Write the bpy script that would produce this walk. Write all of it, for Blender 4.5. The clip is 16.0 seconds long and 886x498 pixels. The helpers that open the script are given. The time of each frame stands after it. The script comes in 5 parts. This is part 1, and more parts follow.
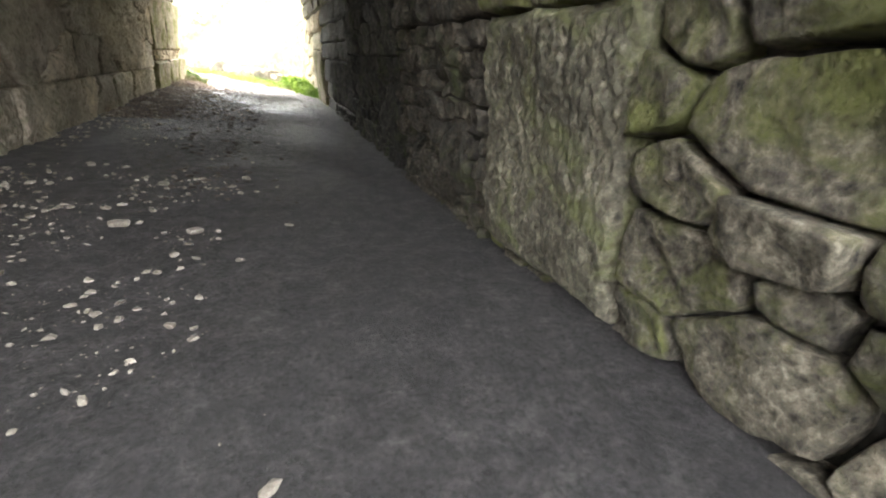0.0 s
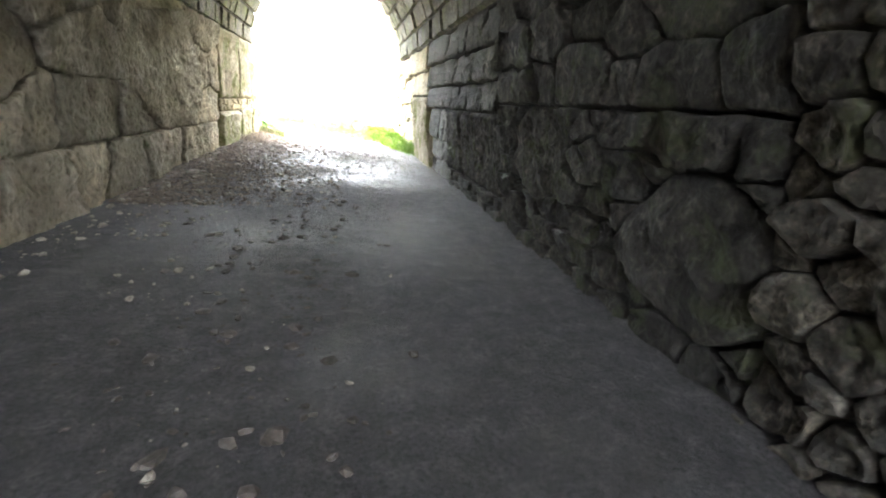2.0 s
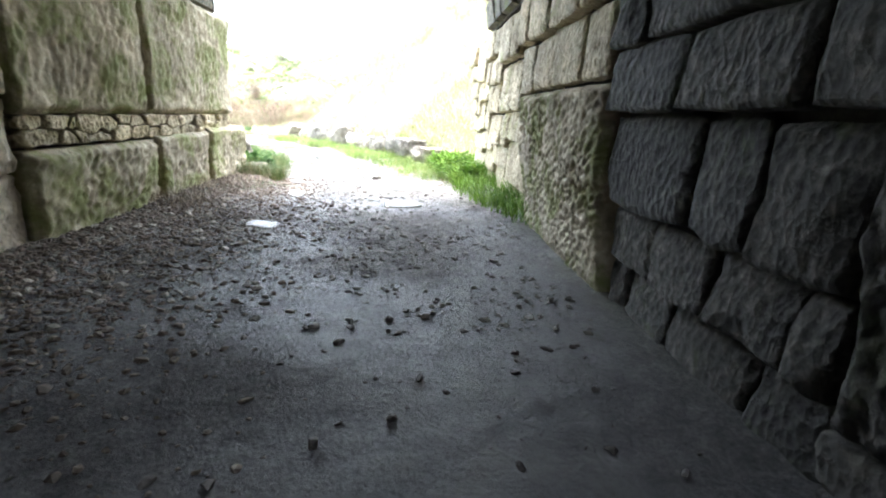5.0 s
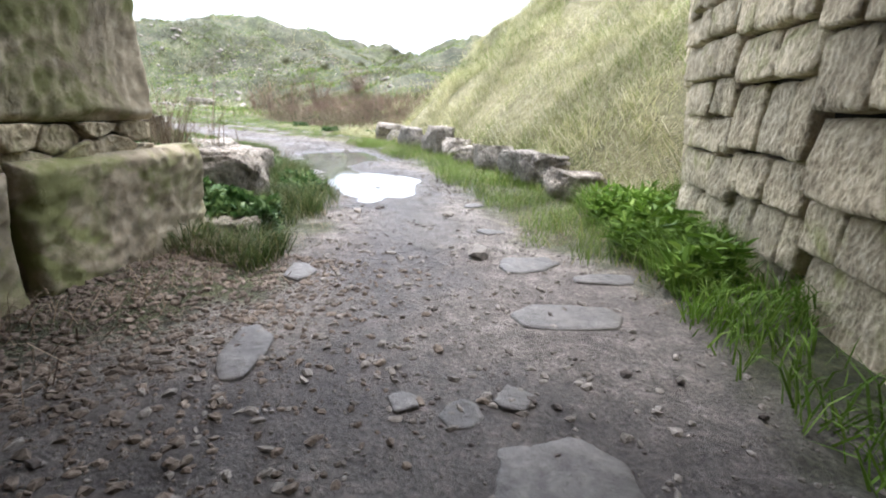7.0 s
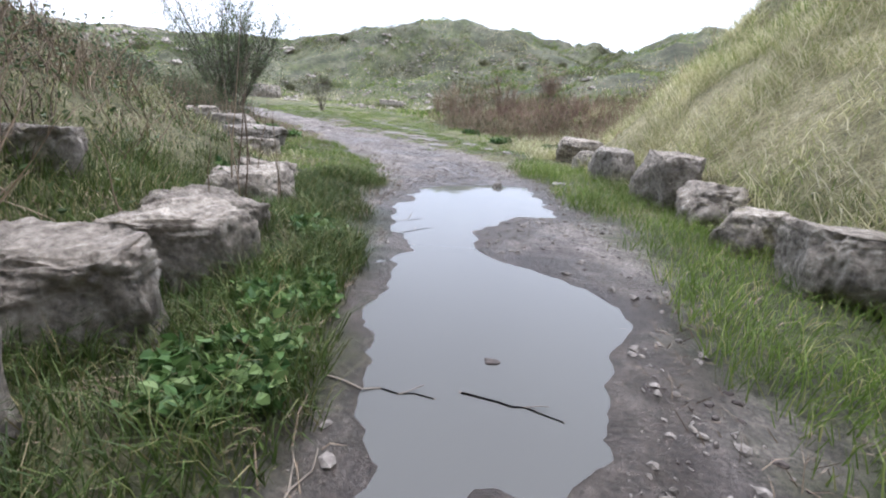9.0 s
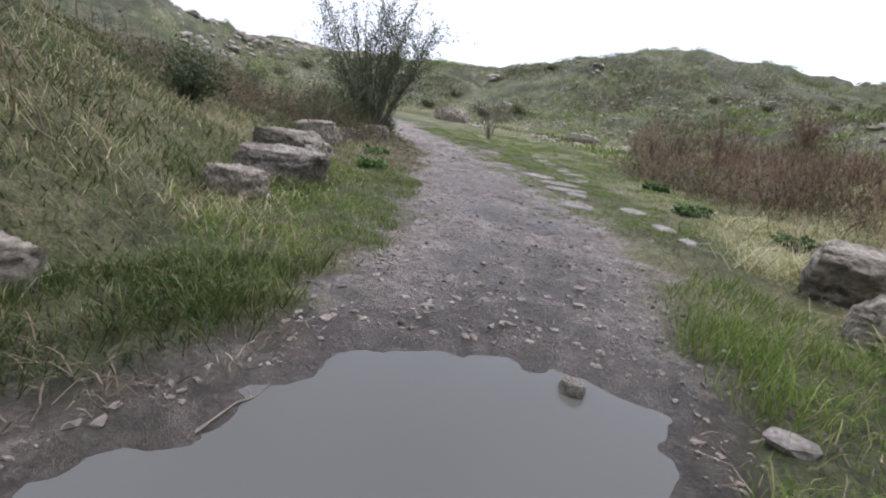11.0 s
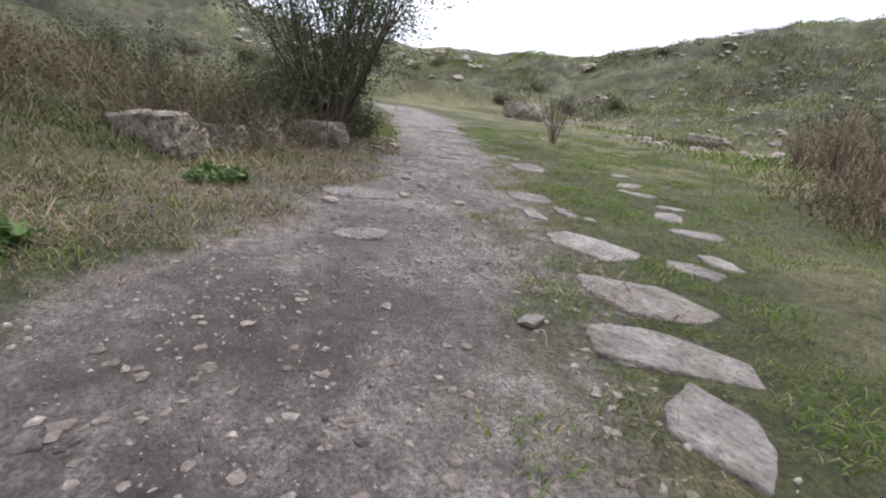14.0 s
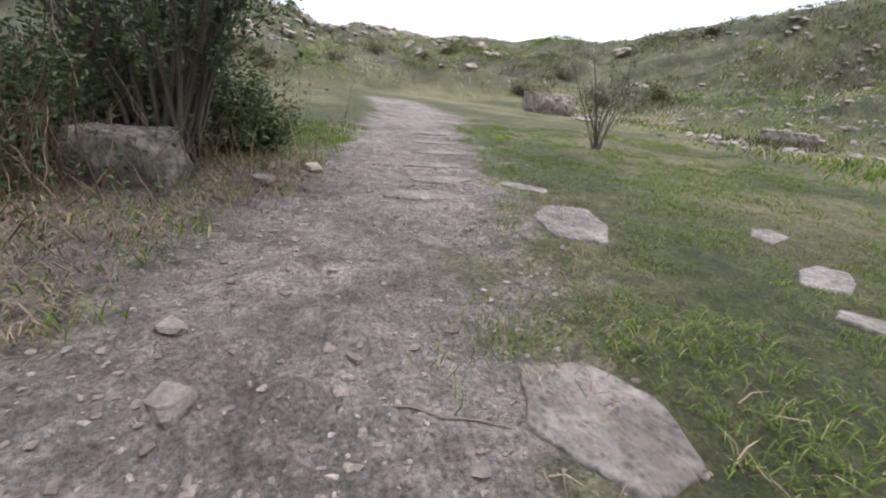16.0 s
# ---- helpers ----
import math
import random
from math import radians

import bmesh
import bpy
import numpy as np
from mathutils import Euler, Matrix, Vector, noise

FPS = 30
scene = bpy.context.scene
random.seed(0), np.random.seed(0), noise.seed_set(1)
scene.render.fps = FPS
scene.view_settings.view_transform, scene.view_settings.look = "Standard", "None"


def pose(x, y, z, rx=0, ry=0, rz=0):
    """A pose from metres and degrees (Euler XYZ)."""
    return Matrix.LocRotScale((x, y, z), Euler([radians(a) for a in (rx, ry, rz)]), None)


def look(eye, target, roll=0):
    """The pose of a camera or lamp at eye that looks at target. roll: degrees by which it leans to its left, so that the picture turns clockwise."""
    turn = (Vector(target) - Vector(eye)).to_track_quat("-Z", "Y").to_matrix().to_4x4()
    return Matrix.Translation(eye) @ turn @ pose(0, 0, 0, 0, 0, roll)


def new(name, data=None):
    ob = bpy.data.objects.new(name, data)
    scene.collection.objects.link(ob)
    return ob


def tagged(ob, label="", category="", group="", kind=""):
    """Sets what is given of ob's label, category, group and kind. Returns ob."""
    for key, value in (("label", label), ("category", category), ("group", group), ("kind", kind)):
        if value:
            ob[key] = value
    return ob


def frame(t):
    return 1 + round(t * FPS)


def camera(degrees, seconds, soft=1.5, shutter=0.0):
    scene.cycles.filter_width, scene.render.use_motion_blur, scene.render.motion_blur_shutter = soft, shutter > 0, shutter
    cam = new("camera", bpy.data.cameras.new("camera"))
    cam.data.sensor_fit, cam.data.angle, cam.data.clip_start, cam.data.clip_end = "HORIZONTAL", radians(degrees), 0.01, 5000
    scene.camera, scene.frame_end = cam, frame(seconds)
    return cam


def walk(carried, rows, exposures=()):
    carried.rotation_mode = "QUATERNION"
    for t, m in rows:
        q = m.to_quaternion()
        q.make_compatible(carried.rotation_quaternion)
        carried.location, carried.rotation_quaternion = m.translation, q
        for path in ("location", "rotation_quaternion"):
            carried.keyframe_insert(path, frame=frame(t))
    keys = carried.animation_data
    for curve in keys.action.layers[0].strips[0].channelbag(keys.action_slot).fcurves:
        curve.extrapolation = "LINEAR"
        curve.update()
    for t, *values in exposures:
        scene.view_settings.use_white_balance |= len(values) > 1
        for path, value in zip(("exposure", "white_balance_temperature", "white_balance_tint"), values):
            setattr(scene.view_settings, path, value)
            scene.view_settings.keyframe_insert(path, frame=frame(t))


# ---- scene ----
# camera and walk
cam = camera(88.0, 16.0, soft=2.0)
PATH = [
    (0, (0.497, 3.427, 1.21), (1.189, 5.157, 0.484), 5.7),
    (0.5, (0.409, 4.264, 1.272), (1.109, 6.001, 0.569), 6.0),
    (1, (0.417, 5.24, 1.271), (1.095, 6.996, 0.595), 5.9),
    (1.5, (0.36, 6.267, 1.335), (0.957, 8.068, 0.701), 5.7),
    (2, (0.257, 7.34, 1.212), (0.697, 9.2, 0.623), 5.2),
    (2.5, (0.237, 8.35, 1.209), (0.601, 10.233, 0.642), 4.6),
    (3, (0.409, 9.434, 1.166), (0.718, 11.33, 0.609), 3.7),
    (3.5, (0.486, 10.483, 1.15), (0.748, 12.389, 0.605), 3.6),
    (3.7, (0.521, 10.905, 1.138), (0.77, 12.814, 0.595), 3.5),
    (5.8, (0.736, 15.535, 1.13), (0.789, 17.452, 0.563), 2.7),
    (6, (0.676, 15.983, 1.149), (0.696, 17.901, 0.582), 2.7),
    (6.5, (0.494, 17.163, 1.207), (0.37, 19.073, 0.627), 2.7),
    (7, (0.36, 18.375, 1.163), (0.066, 20.26, 0.562), 2.3),
    (7.5, (0.095, 19.476, 1.142), (-0.386, 21.32, 0.536), 1.7),
    (8, (-0.295, 20.682, 1.187), (-0.934, 22.474, 0.57), 1.6),
    (8.5, (-0.467, 21.785, 1.138), (-1.267, 23.509, 0.515), 2.5),
    (9, (-0.824, 22.979, 1.153), (-1.833, 24.591, 0.536), 3.1),
    (9.5, (-1.235, 23.94, 1.153), (-2.429, 25.426, 0.545), 5.1),
    (10, (-1.701, 24.969, 1.206), (-3.066, 26.308, 0.62), 5.5),
    (10.2, (-1.882, 25.455, 1.23), (-3.297, 26.745, 0.653), 6.1),
    (12.3, (-4.098, 29.812, 1.173), (-5.851, 30.578, 0.59), 6.5),
    (12.5, (-4.52, 30.113, 1.164), (-6.278, 30.865, 0.579), 6.4),
    (13, (-5.427, 30.99, 1.105), (-7.194, 31.72, 0.517), 6.3),
    (13.5, (-6.388, 31.944, 1.152), (-8.157, 32.662, 0.556), 6.3),
    (14, (-7.414, 32.544, 1.125), (-9.188, 33.241, 0.52), 6.3),
    (14.5, (-8.351, 33.075, 1.057), (-10.131, 33.753, 0.45), 5.6),
    (15, (-9.429, 33.684, 1.044), (-11.215, 34.343, 0.43), 5.4),
    (15.5, (-10.534, 34.312, 1.064), (-12.323, 34.952, 0.439), 5.3),
    (16, (-11.693, 34.789, 1.066), (-13.488, 35.401, 0.432), 5.4),
]
EXPOSURES = [(0.0, 4.55, 7300, 12), (1.0, 5.45, 7050, 12), (2.0, 5.65, 6750, 11), (3.5, 5.5, 6200, 10), (5.0, 4.0, 6000, 10), (6.0, 3.1, 6250, 14), (7.0, 2.1, 6150, 15), (8.0, 1.66, 5950, 18), (9.0, 1.38, 5950, 18), (10.0, 1.0, 6050, 18), (12.0, 0.68, 6250, 20), (16.0, 0.86, 6450, 19)]
walk(cam, [(t, look(eye, target, roll)) for t, eye, target, roll in PATH], EXPOSURES)

# overcast sky with a weak, wide sun
SUN_EL, SUN_AZ = 78.0, -8.0
world = bpy.data.worlds.new("sky")
scene.world = world
world.use_nodes = True
wn, wl = world.node_tree.nodes, world.node_tree.links
sky = wn.new("ShaderNodeTexSky")
sky.sky_type, sky.sun_disc = "NISHITA", False
sky.sun_elevation, sky.sun_rotation = radians(SUN_EL), radians(SUN_AZ)
sky.air_density, sky.dust_density, sky.ozone_density = 1.0, 3.0, 1.0
hsv = wn.new("ShaderNodeHueSaturation")
hsv.inputs["Saturation"].default_value = 0.8
wl.new(sky.outputs["Color"], hsv.inputs["Color"])
# an even layer of thin cloud over the clear sky
cloud_pos = wn.new("ShaderNodeTexCoord")
cloud = wn.new("ShaderNodeTexNoise")
cloud.inputs["Scale"].default_value, cloud.inputs["Detail"].default_value = 1.6, 4.0
wl.new(cloud_pos.outputs["Generated"], cloud.inputs["Vector"])
span = wn.new("ShaderNodeMapRange")
for key, val in (("From Min", 0.3), ("From Max", 0.6), ("To Min", 0.3), ("To Max", 0.75)):
    span.inputs[key].default_value = val
wl.new(cloud.outputs["Fac"], span.inputs["Value"])
veil = wn.new("ShaderNodeMix")
veil.data_type = "RGBA"
veil.inputs[7].default_value = (7.6, 8.2, 8.8, 1)
wl.new(span.outputs["Result"], veil.inputs[0])
wl.new(hsv.outputs["Color"], veil.inputs[6])
# an overcast sky is brighter overhead than at the horizon
updown = wn.new("ShaderNodeSeparateXYZ")
wl.new(cloud_pos.outputs["Generated"], updown.inputs[0])
rising = wn.new("ShaderNodeMapRange")
for key, val in (("From Min", 0.0), ("From Max", 1.0), ("To Min", 0.78), ("To Max", 1.2)):
    rising.inputs[key].default_value = val
wl.new(updown.outputs["Z"], rising.inputs["Value"])
dome = wn.new("ShaderNodeMix")
dome.data_type, dome.blend_type = "RGBA", "MULTIPLY"
dome.inputs[0].default_value = 1.0
wl.new(veil.outputs[2], dome.inputs[6])
wl.new(rising.outputs["Result"], dome.inputs[7])
wl.new(dome.outputs[2], wn["Background"].inputs["Color"])
wn["Background"].inputs["Strength"].default_value = 0.14
sun = new("sun", bpy.data.lights.new("sun", "SUN"))
sun.data.energy, sun.data.angle, sun.data.color = 1.1, radians(34), (1.0, 0.96, 0.9)
sun.matrix_world = look((0, 0, 60), (0 - 60 * math.sin(radians(SUN_AZ)) / math.tan(radians(SUN_EL)), 0 - 60 * math.cos(radians(SUN_AZ)) / math.tan(radians(SUN_EL)), 0))

# ---- small helpers ----
rng = np.random.default_rng(7)


def mesh_from(name, verts, faces, mat, smooth=False):
    """A mesh from an (n, 3) array and an (m, k) array of faces, all with k corners."""
    verts, faces = np.asarray(verts, np.float32), np.asarray(faces, np.int32)
    me = bpy.data.meshes.new(name)
    me.vertices.add(len(verts))
    me.vertices.foreach_set("co", verts.ravel())
    k = faces.shape[1]
    me.loops.add(faces.size)
    me.loops.foreach_set("vertex_index", faces.ravel())
    me.polygons.add(len(faces))
    me.polygons.foreach_set("loop_start", np.arange(0, faces.size, k, dtype=np.int32))
    me.polygons.foreach_set("loop_total", np.full(len(faces), k, np.int32))
    me.polygons.foreach_set("use_smooth", np.full(len(faces), smooth, bool))
    me.update(calc_edges=True)
    if mat:
        me.materials.append(mat)
    return me


def part(name, me, parent=None, m=None, label=""):
    ob = new(name, me)
    if parent is not None:
        ob.parent = parent
    if m is not None:
        ob.matrix_basis = m
    if label:
        ob["label"] = label
    return ob


def fbm(p, octaves=4, seed=0.0):
    """Smooth value noise for an (n, 2) or (n, 3) array, about -1 to 1."""
    p = np.asarray(p, float)
    if p.shape[1] == 2:
        p = np.c_[p, np.zeros(len(p))]
    p = p + seed * 17.31
    out, amp, tot = np.zeros(len(p)), 1.0, 0.0
    for _ in range(octaves):
        i = np.floor(p).astype(np.int64)
        f = p - i
        f = f * f * (3 - 2 * f)
        v = 0
        for dx in (0, 1):
            for dy in (0, 1):
                for dz in (0, 1):
                    h = (i[:, 0] + dx) * 374761393 + (i[:, 1] + dy) * 668265263 + (i[:, 2] + dz) * 2147483647
                    h = (h ^ (h >> 13)) * 1274126177
                    h = ((h ^ (h >> 16)) & 0xFFFF) / 32767.5 - 1
                    w = (f[:, 0] if dx else 1 - f[:, 0]) * (f[:, 1] if dy else 1 - f[:, 1]) * (f[:, 2] if dz else 1 - f[:, 2])
                    v = v + w * h
        out += amp * v
        tot += amp
        amp *= 0.5
        p = p * 2.03 + 11.7
    return out / tot * 1.6


# ---- materials ----
def nodes_of(name):
    m = bpy.data.materials.new(name)
    m.use_nodes = True
    nt = m.node_tree
    return m, nt, nt.nodes["Principled BSDF"]


def add(nt, kind, **sets):
    n = nt.nodes.new(kind)
    for k, v in sets.items():
        n.inputs[k].default_value = v
    return n


def noise_node(nt, scale, detail=6.0, rough=0.6, distort=0.0, coord=None):
    n = add(nt, "ShaderNodeTexNoise", Scale=scale, Detail=detail, Roughness=rough, Distortion=distort)
    if coord is None:
        coord = nt.nodes.new("ShaderNodeNewGeometry").outputs["Position"]
    nt.links.new(coord, n.inputs["Vector"])
    return n.outputs["Fac"]


def ramp(nt, fac, stops):
    r = nt.nodes.new("ShaderNodeValToRGB")
    e = r.color_ramp.elements
    e[0].position, e[1].position = stops[0][0], stops[-1][0]
    for pos, _ in stops[1:-1]:
        e.new(pos)
    for el, (pos, c) in zip(e, stops):
        el.position = pos
        el.color = (*c, 1) if len(c) == 3 else c
    nt.links.new(fac, r.inputs["Fac"])
    return r.outputs["Color"]


def blend(nt, fac, a, b, mode="MIX"):
    n = nt.nodes.new("ShaderNodeMix")
    n.data_type, n.blend_type = "RGBA", mode
    for sock, val in ((n.inputs[0], fac), (n.inputs[6], a), (n.inputs[7], b)):
        if isinstance(val, (int, float)):
            sock.default_value = val
        elif isinstance(val, tuple):
            sock.default_value = (*val, 1)
        else:
            nt.links.new(val, sock)
    return n.outputs[2]


def bump(nt, bsdf, heights, strength=0.6, dist=0.02):
    nrm = None
    for h, d in heights:
        b = add(nt, "ShaderNodeBump", Strength=strength, Distance=d)
        nt.links.new(h, b.inputs["Height"])
        if nrm is not None:
            nt.links.new(nrm, b.inputs["Normal"])
        nrm = b.outputs["Normal"]
    nt.links.new(nrm, bsdf.inputs["Normal"])


def stone_material(name, dark, mid, light, moss=None, moss_from=0.55, big=1.6, fine=14.0, rough=0.9, relief=0.02, pits=0.0, vary=0.35):
    m, nt, b = nodes_of(name)
    n1, n2 = noise_node(nt, big, 5, 0.6, 0.4), noise_node(nt, fine, 8, 0.7)
    col = ramp(nt, n2, [(0.3, dark), (0.52, mid), (0.72, light)])
    patch = ramp(nt, n1, [(0.35, (0.55, 0.53, 0.5)), (0.65, (1.15, 1.13, 1.1))])
    col = blend(nt, 1.0, col, patch, "MULTIPLY")
    info = nt.nodes.new("ShaderNodeObjectInfo").outputs["Random"]
    tone = ramp(nt, info, [(0.0, (1 - vary, 1 - vary, 1 - vary)), (0.5, (1, 0.98, 0.95)), (1.0, (1 + vary * 0.7, 1 + vary * 0.65, 1 + vary * 0.5))])
    col = blend(nt, 1.0, col, tone, "MULTIPLY")
    if moss:
        n3 = noise_node(nt, 2.3, 7, 0.65, 0.6)
        fac = ramp(nt, n3, [(moss_from, (0, 0, 0)), (moss_from + 0.14, (0.85, 0.85, 0.85))])
        col = blend(nt, fac, col, moss)
    nt.links.new(col, b.inputs["Base Color"])
    b.inputs["Roughness"].default_value = rough
    hs = [(n1, relief * 1.5), (n2, relief)]
    if pits:
        v = add(nt, "ShaderNodeTexVoronoi", Scale=pits)
        mp = nt.nodes.new("ShaderNodeMapping")
        mp.inputs["Rotation"].default_value, mp.inputs["Scale"].default_value = (radians(35), 0, 0), (1, 1.35, 0.9)
        warp = add(nt, "ShaderNodeTexNoise", Scale=6.0, Detail=3.0)
        pos = nt.nodes.new("ShaderNodeNewGeometry").outputs["Position"]
        nt.links.new(pos, warp.inputs["Vector"])
        nt.links.new(blend(nt, 0.045, pos, warp.outputs["Color"], "ADD"), mp.inputs["Vector"])
        nt.links.new(mp.outputs["Vector"], v.inputs["Vector"])
        v.inputs["Randomness"].default_value = 1.0
        hs.append((v.outputs["Distance"], 0.04 * 12 / pits))
        # shade of the pits put into the colour, darkest at their middles
        hollow = ramp(nt, v.outputs["Distance"], [(0.08, (0.5, 0.48, 0.45)), (0.42, (1.06, 1.06, 1.05))])
        nt.links.new(blend(nt, 0.75, col, hollow, "MULTIPLY"), b.inputs["Base Color"])
    n5 = noise_node(nt, 38.0, 6, 0.75)
    hs.append((n5, relief * 0.45))
    bump(nt, b, hs, 0.8)
    return m


# left-wall copy made paler: daylight from the mouth put into the colour
left_lit_stone = stone_material("left_lit_stone", (0.34, 0.305, 0.25), (0.57, 0.52, 0.435), (0.7, 0.65, 0.56), (0.1, 0.125, 0.05), 0.6, relief=0.035, pits=14.0)
# right wall further in: tunnel shade put into the dark mossy stone colour
shaded_stone = stone_material("shaded_stone", (0.02, 0.019, 0.018), (0.055, 0.053, 0.048), (0.14, 0.135, 0.118), (0.07, 0.085, 0.035), 0.58, relief=0.03, pits=18.0)
rubble_stone = stone_material("rubble_stone", (0.03, 0.028, 0.024), (0.2, 0.182, 0.145), (0.52, 0.48, 0.39), (0.17, 0.185, 0.05), 0.48, fine=19.0, relief=0.035, pits=19.0)
portal_stone = stone_material("portal_stone", (0.24, 0.2, 0.13), (0.53, 0.465, 0.325), (0.68, 0.62, 0.48), (0.27, 0.27, 0.09), 0.56, relief=0.03, vary=0.2, pits=20.0)
# midway copy for the right wall, with part of the shade in its colour
part_shaded_stone = stone_material("part_shaded_stone", (0.02, 0.018, 0.015), (0.078, 0.07, 0.057), (0.24, 0.215, 0.175), (0.065, 0.075, 0.03), 0.56, relief=0.035, pits=24.0)
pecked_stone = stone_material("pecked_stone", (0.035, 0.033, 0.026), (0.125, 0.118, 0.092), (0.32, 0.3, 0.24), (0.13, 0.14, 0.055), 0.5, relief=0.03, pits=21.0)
# darkest copy of the right-wall stone, its colour lowered for shade
shaded_tooled = stone_material("shaded_tooled", (0.014, 0.013, 0.012), (0.046, 0.043, 0.038), (0.125, 0.117, 0.1), (0.055, 0.066, 0.026), 0.54, relief=0.03, pits=21.0)
tooled_stone = stone_material("tooled_stone", (0.24, 0.21, 0.155), (0.42, 0.37, 0.27), (0.56, 0.51, 0.4), (0.16, 0.175, 0.05), 0.46, fine=9.0, relief=0.02)
boulder_stone = stone_material("boulder_stone", (0.11, 0.096, 0.08), (0.33, 0.3, 0.26), (0.56, 0.525, 0.47), (0.19, 0.17, 0.07), 0.62, big=3.2, fine=12.0, relief=0.06, vary=0.2, pits=17.0)
slab_stone = stone_material("slab_stone", (0.115, 0.109, 0.102), (0.23, 0.22, 0.206), (0.335, 0.32, 0.303), (0.16, 0.142, 0.11), 0.54, big=3.5, fine=16.0, relief=0.02, vary=0.15, pits=22.0)
pebble_stone = stone_material("pebble_stone", (0.14, 0.125, 0.11), (0.26, 0.24, 0.215), (0.44, 0.415, 0.38), None, big=3.0, fine=30.0, relief=0.006)
wet_slab = stone_material("wet_slab", (0.06, 0.057, 0.054), (0.11, 0.105, 0.1), (0.18, 0.172, 0.163), None, big=3.5, fine=16.0, relief=0.02, vary=0.15, rough=0.45)
heap_gravel = stone_material("heap_gravel", (0.075, 0.056, 0.042), (0.19, 0.15, 0.115), (0.4, 0.345, 0.285), None, big=3.0, fine=30.0, relief=0.006)
clod_earth = stone_material("clod_earth", (0.03, 0.026, 0.024), (0.075, 0.064, 0.058), (0.13, 0.115, 0.105), None, big=3.0, fine=30.0, relief=0.006)
trail_mud = stone_material("trail_mud", (0.07, 0.06, 0.054), (0.165, 0.145, 0.13), (0.28, 0.255, 0.235), None, big=1.3, fine=24.0, relief=0.01)
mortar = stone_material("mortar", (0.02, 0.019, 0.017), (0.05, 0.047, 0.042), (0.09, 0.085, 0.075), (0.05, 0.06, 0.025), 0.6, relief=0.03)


def ground_material():
    m, nt, b = nodes_of("ground_soil")
    L = nt.links

    def mask(name):
        a = nt.nodes.new("ShaderNodeAttribute")
        a.attribute_name = name
        return a.outputs["Fac"]
    n1, n2, n3 = noise_node(nt, 0.9, 6, 0.6, 0.5), noise_node(nt, 7.0, 8, 0.7, 0.3), noise_node(nt, 45.0, 6, 0.7)
    n4 = noise_node(nt, 17.0, 7, 0.75, 0.8)
    mud = ramp(nt, n2, [(0.28, (0.1, 0.087, 0.08)), (0.5, (0.222, 0.206, 0.186)), (0.7, (0.37, 0.34, 0.315))])
    mud = blend(nt, 1.0, mud, ramp(nt, n1, [(0.36, (0.66, 0.63, 0.63)), (0.62, (1.15, 1.13, 1.1))]), "MULTIPLY")
    soil = ramp(nt, n2, [(0.3, (0.028, 0.032, 0.014)), (0.52, (0.065, 0.078, 0.026)), (0.72, (0.13, 0.122, 0.06))])
    dry = ramp(nt, n2, [(0.3, (0.14, 0.13, 0.06)), (0.5, (0.27, 0.245, 0.13)), (0.7, (0.38, 0.35, 0.22))])
    floor_tone = ramp(nt, n2, [(0.3, (0.026, 0.025, 0.026)), (0.52, (0.052, 0.049, 0.05)), (0.75, (0.1, 0.095, 0.094))])
    far = ramp(nt, noise_node(nt, 0.7, 10, 0.82), [(0.36, (0.024, 0.028, 0.016)), (0.47, (0.058, 0.066, 0.033)), (0.56, (0.105, 0.105, 0.062)), (0.7, (0.2, 0.185, 0.145))])
    far = blend(nt, 1.0, far, ramp(nt, noise_node(nt, 0.16, 5, 0.6), [(0.36, (0.6, 0.56, 0.5)), (0.52, (1, 1, 1)), (0.66, (1.1, 1.2, 0.85))]), "MULTIPLY")
    col = blend(nt, mask("dry"), soil, dry)
    col = blend(nt, mask("far"), col, far)
    col = blend(nt, mask("path"), col, mud)
    # darker grey ground inside the tunnel, fading out past the western mouth
    col = blend(nt, mask("tunnel"), col, floor_tone)
    fine = ramp(nt, n3, [(0.32, (0.36, 0.36, 0.36)), (0.5, (1.0, 1.0, 1.0)), (0.68, (1.6, 1.6, 1.58))])
    col = blend(nt, 1.0, col, ramp(nt, n4, [(0.33, (0.66, 0.64, 0.63)), (0.45, (1.0, 0.99, 0.98)), (0.7, (1.3, 1.29, 1.27))]), "MULTIPLY")
    col = blend(nt, 1.0, col, fine, "MULTIPLY")
    wet = mask("wet")
    col = blend(nt, wet, col, blend(nt, 1.0, col, (0.45, 0.42, 0.4), "MULTIPLY"))
    L.new(col, b.inputs["Base Color"])
    r = nt.nodes.new("ShaderNodeMapRange")
    for k, v in (("To Min", 0.92), ("To Max", 0.32)):
        r.inputs[k].default_value = v
    L.new(wet, r.inputs["Value"])
    L.new(r.outputs["Result"], b.inputs["Roughness"])
    bump(nt, b, [(n2, 0.085), (n4, 0.05), (n3, 0.022)], 1.0)
    return m


